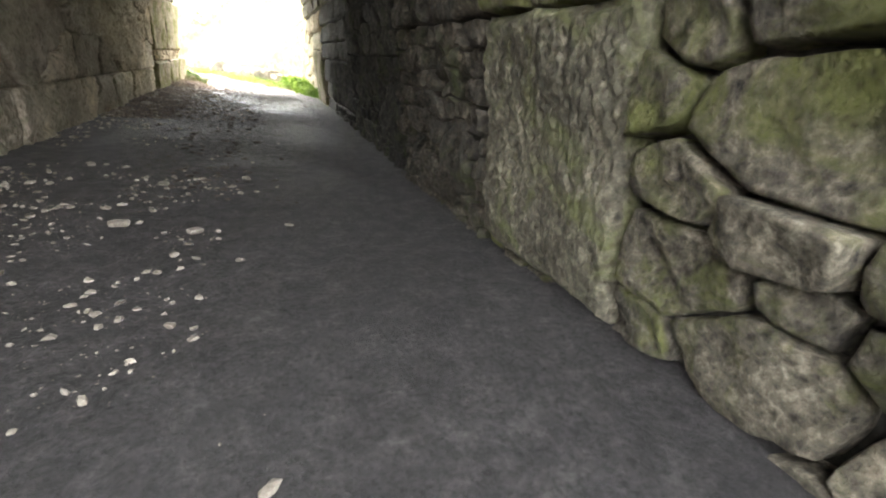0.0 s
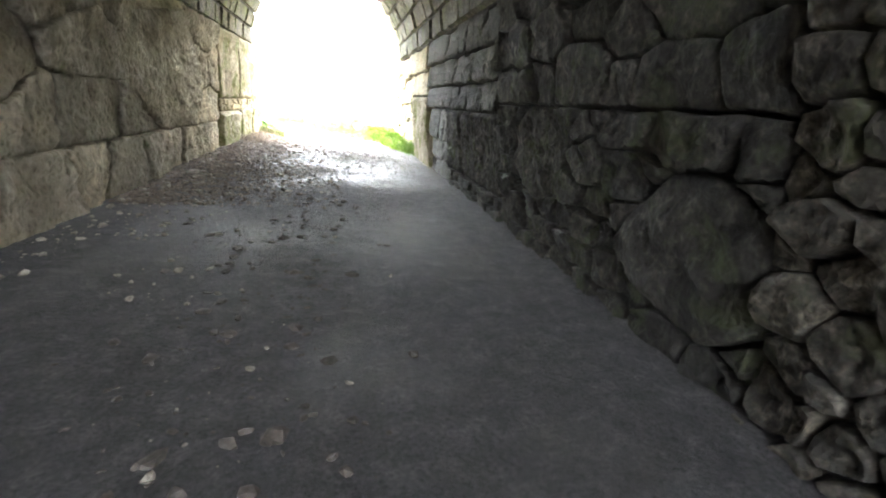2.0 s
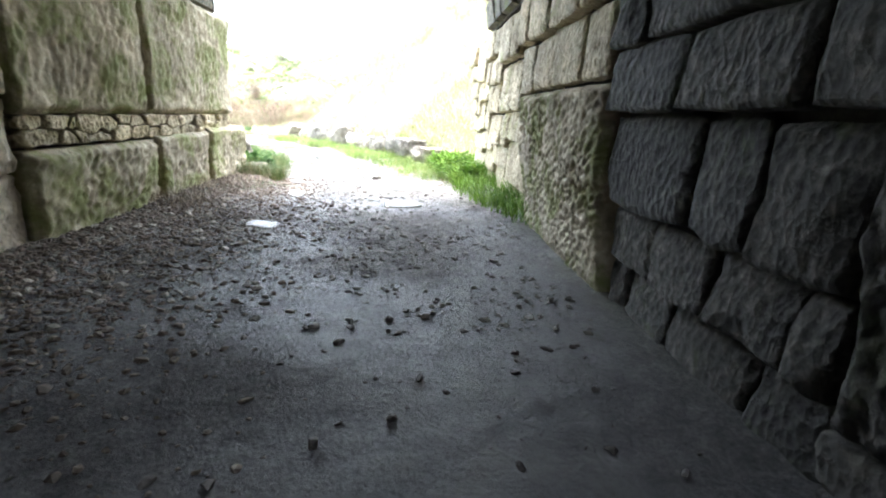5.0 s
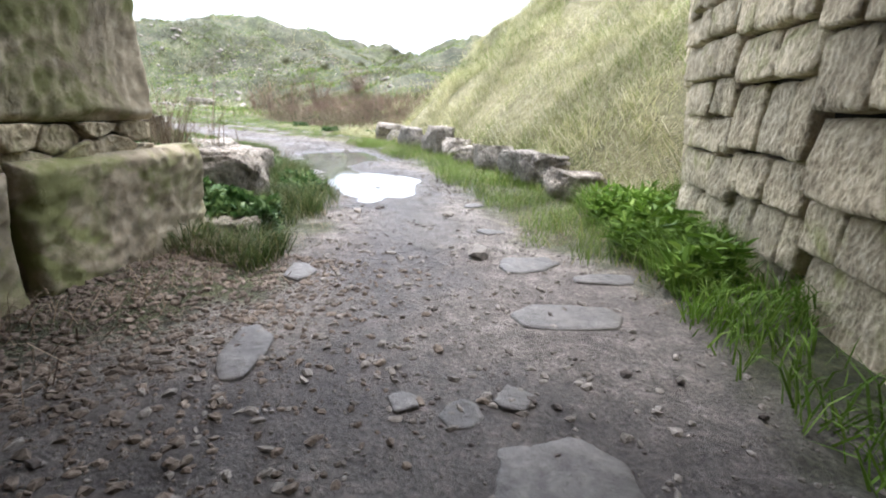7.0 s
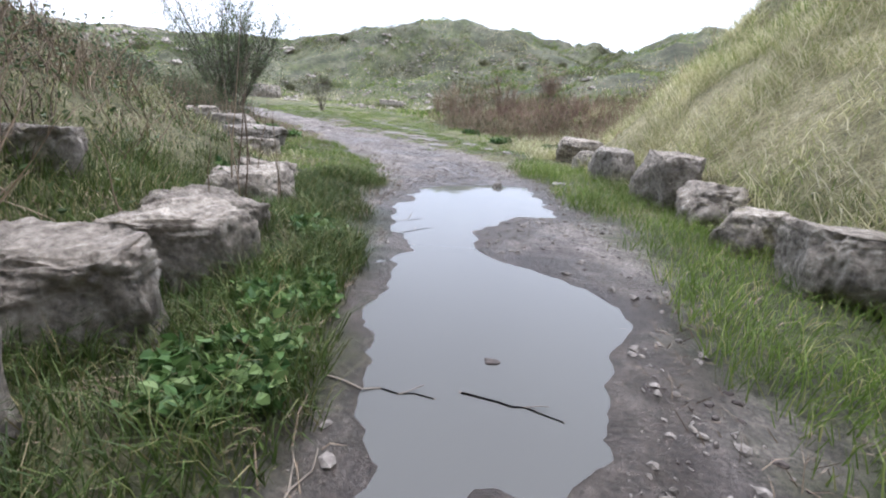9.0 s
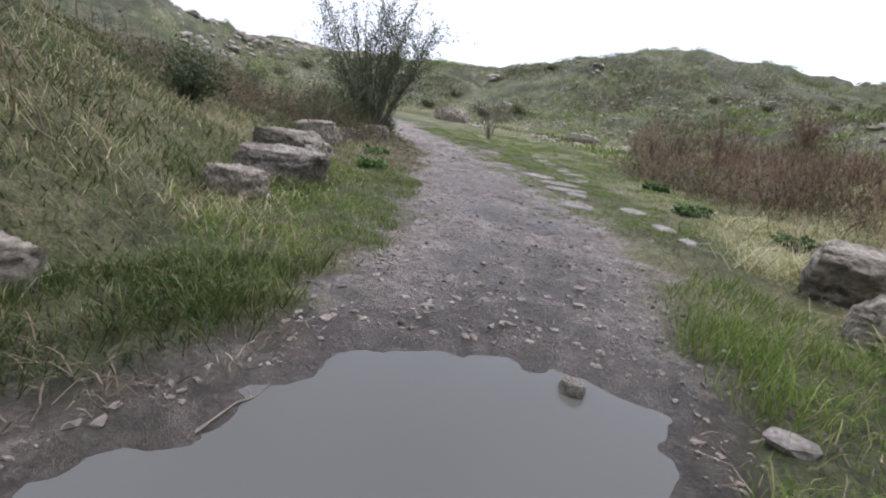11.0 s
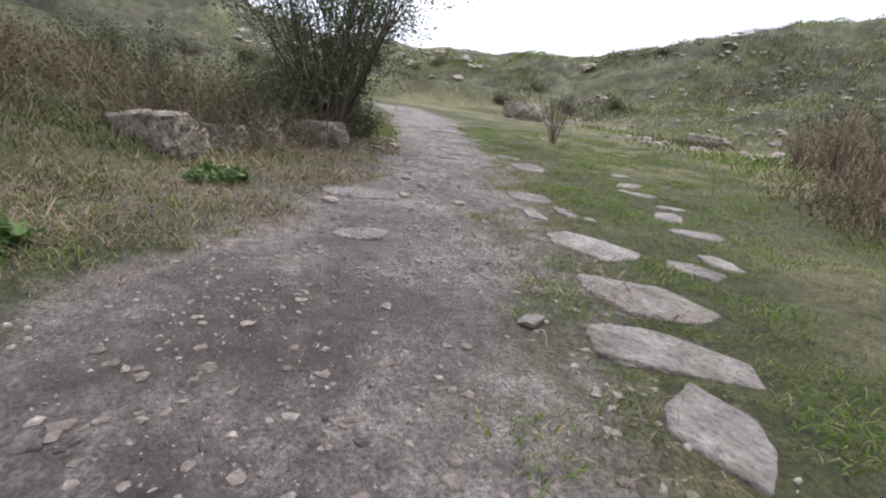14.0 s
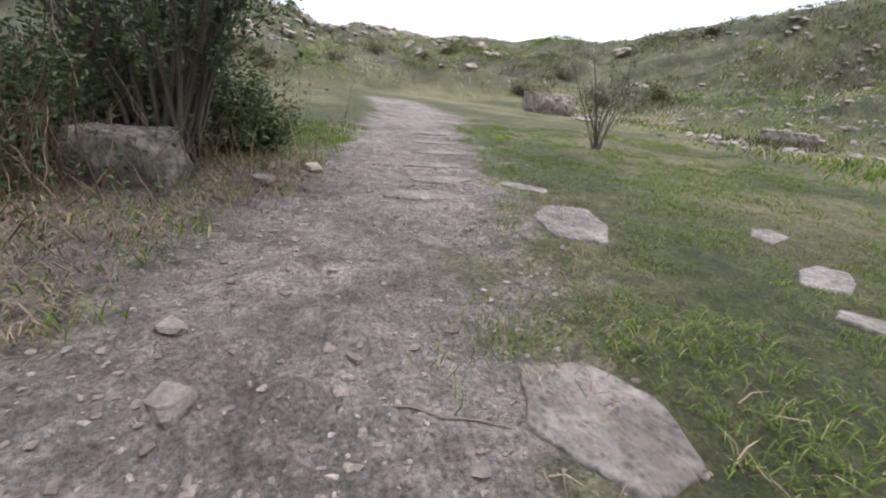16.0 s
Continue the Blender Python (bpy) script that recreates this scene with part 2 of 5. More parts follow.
def leaf_material(name, stops, rough=0.6, trans=0.25):
    m, nt, b = nodes_of(name)
    rnd = nt.nodes.new("ShaderNodeNewGeometry").outputs["Random Per Island"]
    col = ramp(nt, rnd, stops)
    col = blend(nt, 1.0, col, ramp(nt, noise_node(nt, 0.8, 3), [(0.35, (0.7, 0.7, 0.66)), (0.65, (1.2, 1.18, 1.1))]), "MULTIPLY")
    nt.links.new(col, b.inputs["Base Color"])
    b.inputs["Roughness"].default_value = rough
    b.inputs["Specular IOR Level"].default_value = 0.25
    if trans:
        t = nt.nodes.new("ShaderNodeBsdfTranslucent")
        nt.links.new(col, t.inputs["Color"])
        mx = nt.nodes.new("ShaderNodeMixShader")
        mx.inputs[0].default_value = trans
        out = nt.nodes["Material Output"]
        nt.links.new(b.outputs[0], mx.inputs[1])
        nt.links.new(t.outputs[0], mx.inputs[2])
        nt.links.new(mx.outputs[0], out.inputs["Surface"])
    return m


soil_mat = ground_material()
grass_green = leaf_material("grass_green", [(0, (0.085, 0.135, 0.028)), (0.5, (0.135, 0.21, 0.042)), (0.8, (0.19, 0.26, 0.065)), (1, (0.36, 0.34, 0.17))], trans=0.4)
grass_deep = leaf_material("grass_deep", [(0, (0.032, 0.055, 0.014)), (0.5, (0.062, 0.1, 0.023)), (0.8, (0.1, 0.135, 0.037)), (1, (0.26, 0.225, 0.12))], trans=0.25)
grass_bright = leaf_material("grass_bright", [(0, (0.07, 0.14, 0.015)), (0.6, (0.13, 0.24, 0.03)), (1, (0.2, 0.3, 0.06))])
grass_dry = leaf_material("grass_dry", [(0, (0.2, 0.235, 0.09)), (0.35, (0.34, 0.345, 0.17)), (0.7, (0.52, 0.485, 0.31)), (1, (0.66, 0.62, 0.47))], trans=0.4)
dead_stem = leaf_material("dead_stem", [(0, (0.1, 0.07, 0.05)), (0.5, (0.2, 0.15, 0.105)), (1, (0.34, 0.27, 0.2))], trans=0)
rust_stem = leaf_material("rust_stem", [(0, (0.11, 0.065, 0.05)), (0.5, (0.21, 0.135, 0.105)), (1, (0.33, 0.24, 0.18))], trans=0)
bark = leaf_material("bark", [(0, (0.08, 0.068, 0.056)), (1, (0.19, 0.165, 0.14))], 0.9, 0)
leaf_dark = leaf_material("leaf_dark", [(0, (0.04, 0.065, 0.025)), (0.6, (0.085, 0.125, 0.055)), (1, (0.17, 0.2, 0.11))], 0.45)
leaf_nettle = leaf_material("leaf_nettle", [(0, (0.03, 0.07, 0.022)), (0.5, (0.068, 0.135, 0.038)), (1, (0.16, 0.23, 0.085))], 0.45)
leaf_scrub = leaf_material("leaf_scrub", [(0, (0.05, 0.06, 0.025)), (0.6, (0.1, 0.11, 0.05)), (1, (0.2, 0.17, 0.1))], 0.7)


def water_material():
    m, nt, b = nodes_of("puddle_water")
    b.inputs["Base Color"].default_value = (0.1, 0.1, 0.09, 1)
    b.inputs["Roughness"].default_value = 0.03
    b.inputs["IOR"].default_value = 1.333
    b.inputs["Transmission Weight"].default_value = 0.15
    bump(nt, b, [(noise_node(nt, 3.0, 2, 0.4), 0.004)], 0.25)
    return m


water_mat = water_material()

# ---- the lie of the land ----
EDGE_L = [(-2.1, -30), (-2.1, 17), (-1.7, 19.5), (-1.25, 20.7), (-1.3, 21.6), (-1.85, 23.6), (-3.0, 25.5), (-4.5, 27.4), (-6.2, 29.2), (-9, 31.0), (-11.5, 32.4), (-14, 33.9), (-17.3, 34.9), (-20.5, 35.8), (-27, 37.4), (-36, 38.2)]
EDGE_R = [(1.95, -30), (1.95, 19), (1.6, 20.5), (1.45, 21.5), (1.0, 22.2), (0.3, 23.5), (-0.6, 25.5), (-1.26, 26.8), (-2.6, 28.7), (-4.2, 30.8), (-5.6, 32.1), (-7.2, 33.0), (-9.3, 34.3), (-11.5, 35.2), (-14, 36.3), (-18.8, 38.0), (-27, 40.2), (-36, 40.5)]
MID = [(0, -30), (0, 19), (0, 21.5), (-0.8, 24), (-1.9, 26.1), (-3.5, 28.1), (-5.2, 30.2), (-7.6, 31.7), (-10, 33.2), (-12.7, 34.6), (-16, 35.8), (-23, 38), (-36, 39.3), (-60, 42)]
PUDDLE = [(-1.35, 23.6), (-1.7, 23.8), (-2.23, 24.5), (-2.67, 25.1), (-3.3, 26.0), (-3.75, 26.6), (-4.2, 27.3), (-4.5, 28.07), (-4.2, 28.9), (-3.9, 29.2), (-3.4, 29.4), (-2.7, 28.4), (-2.5, 27.85), (-2.85, 27.25), (-2.7, 26.7), (-2.25, 26.05), (-1.54, 26.0), (-1.08, 25.6), (-0.97, 24.7), (-1.08, 24.1)]


# small pools: middle, half length, half width, turn
POOLS = [(-8.2, 32.26, 0.24, 0.1, 13), (-7.45, 32.33, 0.15, 0.075, 60)]


# flat stones in the track: middle, length, width, turn
SLABS = [
    (-10.67, 35.22, 0.95, 0.62, 25), (-9.5, 34.84, 0.9, 0.52, 57), (-8.95, 34.45, 0.8, 0.42, 50), (-11.87, 35.5, 0.72, 0.5, 10), (-12.71, 33.54, 1.0, 0.55, 62), (-12.85, 35.8, 0.76, 0.62, 15),
    (-11.81, 35.74, 0.52, 0.2, 165), (-11.46, 35.82, 0.2, 0.13, 150), (-11.75, 37.25, 0.6, 0.34, 130), (-10.9, 36.75, 0.6, 0.36, 63), (-10.18, 36.24, 0.45, 0.3, 160), (-13.0, 37.85, 0.6, 0.36, 32),
    (-13.7, 38.3, 0.65, 0.36, 129), (-14.5, 38.75, 0.66, 0.3, 133), (-12.2, 37.75, 0.45, 0.3, 75), (-15.0, 37.05, 1.2, 0.7, 153), (-11.12, 33.24, 0.45, 0.36, 61),
    (-7.68, 33.35, 0.85, 0.6, 135), (-7.05, 34.0, 0.7, 0.4, 128), (-6.1, 33.42, 0.58, 0.3, 147), (-8.4, 34.15, 0.62, 0.4, 150), (-9.05, 34.3, 0.4, 0.26, 132), (-10.0, 35.75, 0.45, 0.3, 20),
    (-6.86, 29.92, 0.34, 0.15, 132), (-5.43, 32.87, 0.42, 0.22, 126),
    (-16.0, 36.0, 0.9, 0.4, 100), (-16.9, 36.5, 0.8, 0.45, 105), (-17.8, 36.6, 0.9, 0.4, 95), (-18.8, 37.0, 0.9, 0.4, 100), (-19.9, 37.3, 0.9, 0.45, 95), (-21.2, 37.6, 1.0, 0.45, 100), (-16.4, 37.3, 0.6, 0.3, 40),
    (0.6, 19.62, 0.5, 0.42, 5), (-1.09, 21.2, 0.4, 0.24, 118), (-0.85, 20.14, 0.55, 0.24, 105), (0.51, 21.82, 0.58, 0.36, 33), (0.71, 20.91, 0.64, 0.32, 12), (1.05, 21.63, 0.5, 0.24, 20), (0.23, 19.89, 0.18, 0.16, 53), (0.43, 20.02, 0.2, 0.15, 74), (-0.02, 19.93, 0.15, 0.12, 116),
    (-0.78, 18.32, 0.36, 0.25, 166), (-0.14, 23.78, 0.3, 0.2, 52), (0.15, 22.7, 0.3, 0.2, 30),
]
BEDS = []


def seg_dist(p, pts, closed=False):
    """Distance, running length and side (positive: to the left of the line's heading) from points to a polyline."""
    pts = np.array(pts, float)
    if closed:
        pts = np.vstack([pts, pts[:1]])
    best, run, side, base = np.full(len(p), 1e9), np.zeros(len(p)), np.zeros(len(p)), 0.0
    for a, b in zip(pts[:-1], pts[1:]):
        d = b - a
        ln = np.hypot(*d)
        u = np.clip(((p - a) @ d) / ln ** 2, 0, 1)
        q = a + u[:, None] * d
        dist = np.hypot(*(p - q).T)
        hit = dist < best
        best[hit], run[hit] = dist[hit], base + u[hit] * ln
        side[hit] = (d[0] * (p[hit, 1] - a[1]) - d[1] * (p[hit, 0] - a[0]))
        base += ln
    return best, run, side


def inside(p, poly):
    poly = np.array(poly, float)
    odd = np.zeros(len(p), bool)
    for a, b in zip(poly, np.roll(poly, -1, 0)):
        if a[1] == b[1]:
            continue
        odd ^= ((a[1] > p[:, 1]) != (b[1] > p[:, 1])) & (p[:, 0] < (b[0] - a[0]) * (p[:, 1] - a[1]) / (b[1] - a[1]) + a[0])
    return odd


def signed(p, poly):
    d = seg_dist(p, poly, True)[0]
    return np.where(inside(p, poly), -d, d)


def smooth(a, b, x):
    t = np.clip((x - a) / (b - a), 0, 1)
    return t * t * (3 - 2 * t)


CORRIDOR = EDGE_L + EDGE_R[::-1]
KNOT_RUN = seg_dist(np.array(MID, float), MID)[1]
# per knot of the middle line: start of the rise beyond the edge, gradient, height
RIGHT = np.array([(0.9, .7, 6), (0.9, .7, 6), (1.6, .5, 3), (1.5, .4, 3), (1.5, .3, 2), (1.6, .2, 2), (2.4, .2, 2), (3.4, .24, 2), (3.8, .28, 2.4), (5.2, .3, 3), (9, .34, 5), (12.5, .38, 7), (11, .4, 8), (10, .4, 9)])
LEFT = np.array([(0.9, .7, 6), (0.9, .7, 6), (0.9, .42, 4), (1.0, .4, 4.5), (1.1, .62, 7), (1.4, .7, 9), (1.9, .62, 10), (2.2, .5, 10), (2.4, .4, 9), (2.2, .34, 9), (3.0, .34, 9), (6, .34, 9), (8, .36, 9), (8, .36, 9)])
# foot of the steep grassy bank on the right
TOE = [(2.9, 20.0), (2.9, 22.9), (1.3, 25.0), (-0.4, 27.6), (-2.0, 30.2), (-3.6, 33.2), (-4.7, 38), (-5.2, 44), (-3, 60)]
# crests of the far hills: bearing in degrees (0 along +y, positive to -x), height
CREST = np.array([(-180, 7), (-90, 9), (-40, 9), (-10, 9), (5, 8.0), (13, 8.2), (20, 9.4), (27, 10.4), (34, 9.4), (44, 8.9), (50, 7.6), (57, 6.6), (64, 5.0), (72, 4.4), (80, 5.0), (86, 6.6), (95, 9.0), (110, 13), (140, 11), (180, 7)], float)


def lay(x, y):
    """Height of the ground and the masks that its surface takes."""
    p = np.c_[np.ravel(x), np.ravel(y)].astype(float)
    wob = fbm(p * 1.1, 3, 2) * 0.22
    sd = signed(p, CORRIDOR) + wob * smooth(19, 21, p[:, 1])
    _, run, side = seg_dist(p, MID)
    prof = {}
    for key, tab in (("r", RIGHT), ("l", LEFT)):
        prof[key] = [np.interp(run, KNOT_RUN, tab[:, i]) for i in range(3)]
    off, grad, cap = [np.where(side > 0, prof["l"][i], prof["r"][i]) for i in range(3)]
    rise = np.maximum(sd - off, 0) * grad
    rise = cap * (1 - np.exp(-rise / np.maximum(cap, .1)))
    lump = fbm(p * 0.22, 4, 5) * 0.9 + fbm(p * 0.9, 3, 6) * 0.22
    td, _, ts = seg_dist(p, TOE)
    steep = np.where((ts < 0) & (p[:, 1] > 19) & (p[:, 0] < 40), td, 0) * 1.15
    rise = np.maximum(rise, 14 * (1 - np.exp(-steep / 14)))
    h = rise + lump * smooth(0.6, 6, sd) * np.clip(rise * 0.5, 0.08, 1) + smooth(0.0, 0.35, sd) * 0.05 + fbm(p * 2.2, 3, 8) * 0.045 * smooth(0.1, 0.8, sd)
    # the valley floor climbs slowly beyond the bend
    h += 0.028 * np.maximum(run - KNOT_RUN[9], 0)
    # ring of spoil heaps round the old quarry
    c = np.array((-9.0, 31.0))
    dist = np.hypot(*(p - c).T)
    bear = np.degrees(np.arctan2(-(p[:, 0] - c[0]), p[:, 1] - c[1]))
    crest = np.interp(bear, CREST[:, 0], CREST[:, 1]) + fbm(p * 0.11, 4, 9) * 1.6
    h = np.maximum(h, crest * smooth(26, 52, dist) + (fbm(p * 0.25, 4, 12) * 0.8 + fbm(p * 0.8, 3, 13) * 0.32) * smooth(26, 40, dist))
    h *= np.where(dist > 90, 1 - smooth(90, 160, dist), 1)
    # trodden earth: footprints, ruts and stones
    inner = 1 - smooth(-0.25, 0.1, sd)
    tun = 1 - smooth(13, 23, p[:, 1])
    h += inner * (fbm(p * 3.2, 3, 3) * 0.028 + fbm(p * 8.0, 3, 4) * 0.022 - np.abs(fbm(p * 5.0, 3, 44)) * 0.022) * (1 - 0.55 * tun)
    h += inner * fbm(p * 0.5, 2, 14) * 0.03
    # the tunnel cuts through the bank
    bank = smooth(2.5, 3.2, np.abs(p[:, 0] + 0.1)) * smooth(1.7, 2.5, p[:, 1]) * (1 - smooth(20.4, 21.4, p[:, 1]))
    hole = (np.abs(p[:, 0] + 0.1) < 2.5) & (p[:, 1] < 21.8)
    h = np.where(hole, np.clip(h, -.08, .1), h)
    h = np.maximum(h, bank * 5.6)
    # heap of rubble along the foot of the left wall
    heap = smooth(-0.9, -2.1, p[:, 0]) * smooth(13, 16, p[:, 1]) * (1 - smooth(20.5, 22, p[:, 1])) * (p[:, 0] > -2.6)
    h += heap * 0.09
    pd = signed(p, PUDDLE) + fbm(p * 2.6, 3, 21) * 0.17 + fbm(p * 7.0, 2, 22) * 0.05
    h = np.where(pd < 0.5, h * smooth(0.0, 0.6, np.maximum(pd, -.2) + 0.2), h)
    h -= (1 - smooth(-0.35, 0.12, pd)) * 0.075
    for x, y, a, b, t in POOLS:
        u, v = p[:, 0] - x, p[:, 1] - y
        cs, sn = math.cos(radians(t)), math.sin(radians(t))
        e = np.hypot((u * cs + v * sn) / a, (v * cs - u * sn) / b) + fbm(p * 6, 3, 46) * 0.25
        h = np.where(e < 2.2, h * smooth(1.0, 2.2, e), h) - 0.05 * (1 - smooth(0.6, 1.15, e))
        pd = np.minimum(pd, np.maximum(e - 1.0, -0.5) * 0.35 + 0.1)
    for bed, (x, y, a, b, t) in zip(BEDS, SLABS):
        cs, sn = math.cos(radians(t)), math.sin(radians(t))
        near = np.nonzero((np.abs(p[:, 0] - x) < 1.2) & (np.abs(p[:, 1] - y) < 1.2))[0]
        u, v = p[near, 0] - x, p[near, 1] - y
        e = np.maximum(np.abs(u * cs + v * sn) - a / 2, np.abs(v * cs - u * sn) - b / 2)
        k = smooth(0.0, 0.3, e)
        h[near] = bed * (1 - k) + h[near] * k - 0.006 * (1 - smooth(-0.03, 0.03, e))
    path = 1 - smooth(-0.3, 0.22, sd + fbm(p * 3.1, 4, 31) * 0.3)
    # grass creeps over the right half of the track past the bend
    turf = smooth(0.1, 0.4, fbm(p * 1.7, 4, 33)) * smooth(-1.0, -0.3, sd) * (side < 0) * smooth(-6, -8, p[:, 0])
    path = path * (1 - 0.7 * turf)
    dry = np.where(side > 0, 0.25, 0.8) * smooth(0.8, 2.2, sd) * (1 - 0.75 * smooth(33, 36, p[:, 1])) + 0.15
    dry = np.clip(dry + fbm(p * 0.7, 4, 35) * 0.4 - 0.1, 0, 1)
    path = np.maximum(path, 0.75 * (side > 0) * (1 - smooth(0.8, 2.4, sd + fbm(p * 1.8, 3, 36) * 0.6)) * smooth(-10.5, -12.5, p[:, 0]) * smooth(-19, -16.5, p[:, 0]))
    wet = np.clip(0.6 * smooth(-0.4, 0.35, fbm(p * 0.9, 4, 43)) * inner * smooth(13, 16, p[:, 1]) * (1 - smooth(20.5, 22.5, p[:, 1])) + (1 - smooth(0.05, 0.85, pd + fbm(p * 4, 3, 39) * 0.3)) + 0.35 * smooth(0.0, 0.45, fbm(p * 1.1, 4, 41)) * (np.abs(p[:, 0]) < 1.5) * smooth(7, 9, p[:, 1]) * (1 - smooth(14, 17, p[:, 1])) + 0.95 * smooth(-0.3, 0.3, fbm(p * 1.3, 4, 37)) * inner * smooth(-0.1, -0.9, sd) * smooth(19, 23, p[:, 1]) * (1 - smooth(32.8, 34.2, p[:, 1])), 0, 1)
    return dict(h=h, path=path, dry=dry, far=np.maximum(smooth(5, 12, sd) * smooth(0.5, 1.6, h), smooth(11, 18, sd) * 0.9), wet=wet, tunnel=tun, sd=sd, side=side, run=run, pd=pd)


BEDS += [float(b) for b in lay([q[0] for q in SLABS], [q[1] for q in SLABS])["h"]]


def stretch(lo, hi, step, far, grow=1.045):
    mid = list(np.arange(lo, hi + step / 2, step))
    a, s = hi, step
    while a < far[1]:
        s *= grow
        a += s
        mid.append(a)
    a, s = lo, step
    head = []
    while a > far[0]:
        s *= grow
        a -= s
        head.append(a)
    return np.array(head[::-1] + mid)


gx, gy = stretch(-15.5, 3.6, 0.065, (-900, 900)), stretch(2.0, 38.0, 0.065, (-900, 900))
GX, GY = np.meshgrid(gx, gy)
land = lay(GX, GY)
nx, ny = len(gx), len(gy)
i = np.arange((nx - 1) * (ny - 1))
i = i // (nx - 1) * nx + i % (nx - 1)
ground = new("ground", mesh_from("ground", np.c_[GX.ravel(), GY.ravel(), land["h"]], np.c_[i, i + 1, i + nx + 1, i + nx], soil_mat, True))
tagged(ground, "muddy stony track between rough grass banks of an old quarry", "ground", kind="structure")
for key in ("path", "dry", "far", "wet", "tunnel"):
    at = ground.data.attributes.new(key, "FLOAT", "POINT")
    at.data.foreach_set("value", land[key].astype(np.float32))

grid_h = land["h"].reshape(ny, nx)


def H(x, y):
    """Height of the ground sheet at a place."""
    a, b = np.searchsorted(gx, x) - 1, np.searchsorted(gy, y) - 1
    u, v = (x - gx[a]) / (gx[a + 1] - gx[a]), (y - gy[b]) / (gy[b + 1] - gy[b])
    return float((1 - v) * ((1 - u) * grid_h[b, a] + u * grid_h[b, a + 1]) + v * ((1 - u) * grid_h[b + 1, a] + u * grid_h[b + 1, a + 1]))


# standing water in the hollow of the track
wx, wy = np.meshgrid(np.arange(-5.0, -0.5, 0.1), np.arange(23.2, 30.0, 0.1))
k = wx.shape[1]
j = np.arange((k - 1) * (wx.shape[0] - 1))
j = j // (k - 1) * k + j % (k - 1)
keep = (signed(np.c_[wx.ravel(), wy.ravel()], PUDDLE) < 0.45)[j]
j = j[keep]
puddle = new("puddle", mesh_from("puddle", np.c_[wx.ravel(), wy.ravel(), np.full(wx.size, -0.024)], np.c_[j, j + 1, j + k + 1, j + k], water_mat, True))
tagged(puddle, "long shallow muddy puddle of rainwater lying on the track", "puddle", kind="structure")

for x, y, a, b, t in POOLS:
    turn = np.arange(48) * 2 * math.pi / 48
    reach = 1.1 + 0.3 * fbm(np.c_[np.cos(turn) * 1.6 + x, np.sin(turn) * 1.6 + y], 3, 47)
    pool = new("puddle", mesh_from("puddle", np.c_[a * reach * np.cos(turn), b * reach * np.sin(turn), np.zeros(48)], np.arange(48).reshape(1, 48), water_mat))
    pool.matrix_basis = pose(x, y, -0.022, 0, 0, t)
    tagged(pool, "small shining pool of rainwater in the mud", "puddle", kind="structure")

# ---- the tunnel under the bank ----
LEAN, SPRING, RAD, Y0, Y1 = -0.055, 2.3, 1.88, 2.3, 20.9


def profile(u, side):
    """Point and inward normal on the inner face, u metres up from the floor along the wall (side 1: right, -1: left)."""
    top = math.hypot(SPRING, 0.2)
    if u <= top:
        z = SPRING * u / top
        w, nrm = 2.08 - 0.2 * u / top, (-1.0, 0.05)
    else:
        a = (u - top) / RAD
        z, w, nrm = SPRING + RAD * math.sin(a), RAD * math.cos(a), (-math.cos(a), -math.sin(a))
    return Vector((side * w + LEAN * z, 0, z)), Vector((side * nrm[0], 0, nrm[1])).normalized()


TOP_U = math.hypot(SPRING, 0.2)
CROWN_U = TOP_U + RAD * math.pi / 2


def flare(y):
    """The end of the right wall swings away from the track."""
    return max(0.0, y - 23.2) * 0.3


def extrude(name, outline, y0, y1, mat, steps=1):
    """A solid with the closed outline (x, z) from y0 to y1."""
    bm = bmesh.new()
    rings = [[bm.verts.new((x, y0 + (y1 - y0) * s / steps, z)) for x, z in outline] for s in range(steps + 1)]
    n = len(outline)
    for a, b in zip(rings[:-1], rings[1:]):
        for q in range(n):
            bm.faces.new((a[q], a[(q + 1) % n], b[(q + 1) % n], b[q]))
    bm.faces.new(rings[0])
    bm.faces.new(rings[-1][::-1])
    bmesh.ops.recalc_face_normals(bm, faces=bm.faces)
    me = bpy.data.meshes.new(name)
    bm.to_mesh(me)
    bm.free()
    me.materials.append(mat)
    return me


def back_outline(side, depth=0.13):
    pts = [profile(TOP_U * q / 4, side) for q in range(5)]
    inner = [(p.x - n.x * depth, p.z - n.z * depth) for p, n in pts]
    inner[0] = (inner[0][0], -0.4)
    return inner + [(side * 3.4, SPRING), (side * 3.4, -0.4)]


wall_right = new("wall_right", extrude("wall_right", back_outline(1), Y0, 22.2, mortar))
tagged(wall_right, "rough masonry side wall of the railway tunnel, shade put into its dark stones", "wall", kind="structure")
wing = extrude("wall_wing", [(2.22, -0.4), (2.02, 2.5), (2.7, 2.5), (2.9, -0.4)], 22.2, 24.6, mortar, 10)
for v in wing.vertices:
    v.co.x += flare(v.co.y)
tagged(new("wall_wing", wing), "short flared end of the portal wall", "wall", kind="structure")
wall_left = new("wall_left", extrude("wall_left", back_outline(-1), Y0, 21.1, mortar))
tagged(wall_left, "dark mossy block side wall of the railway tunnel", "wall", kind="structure")


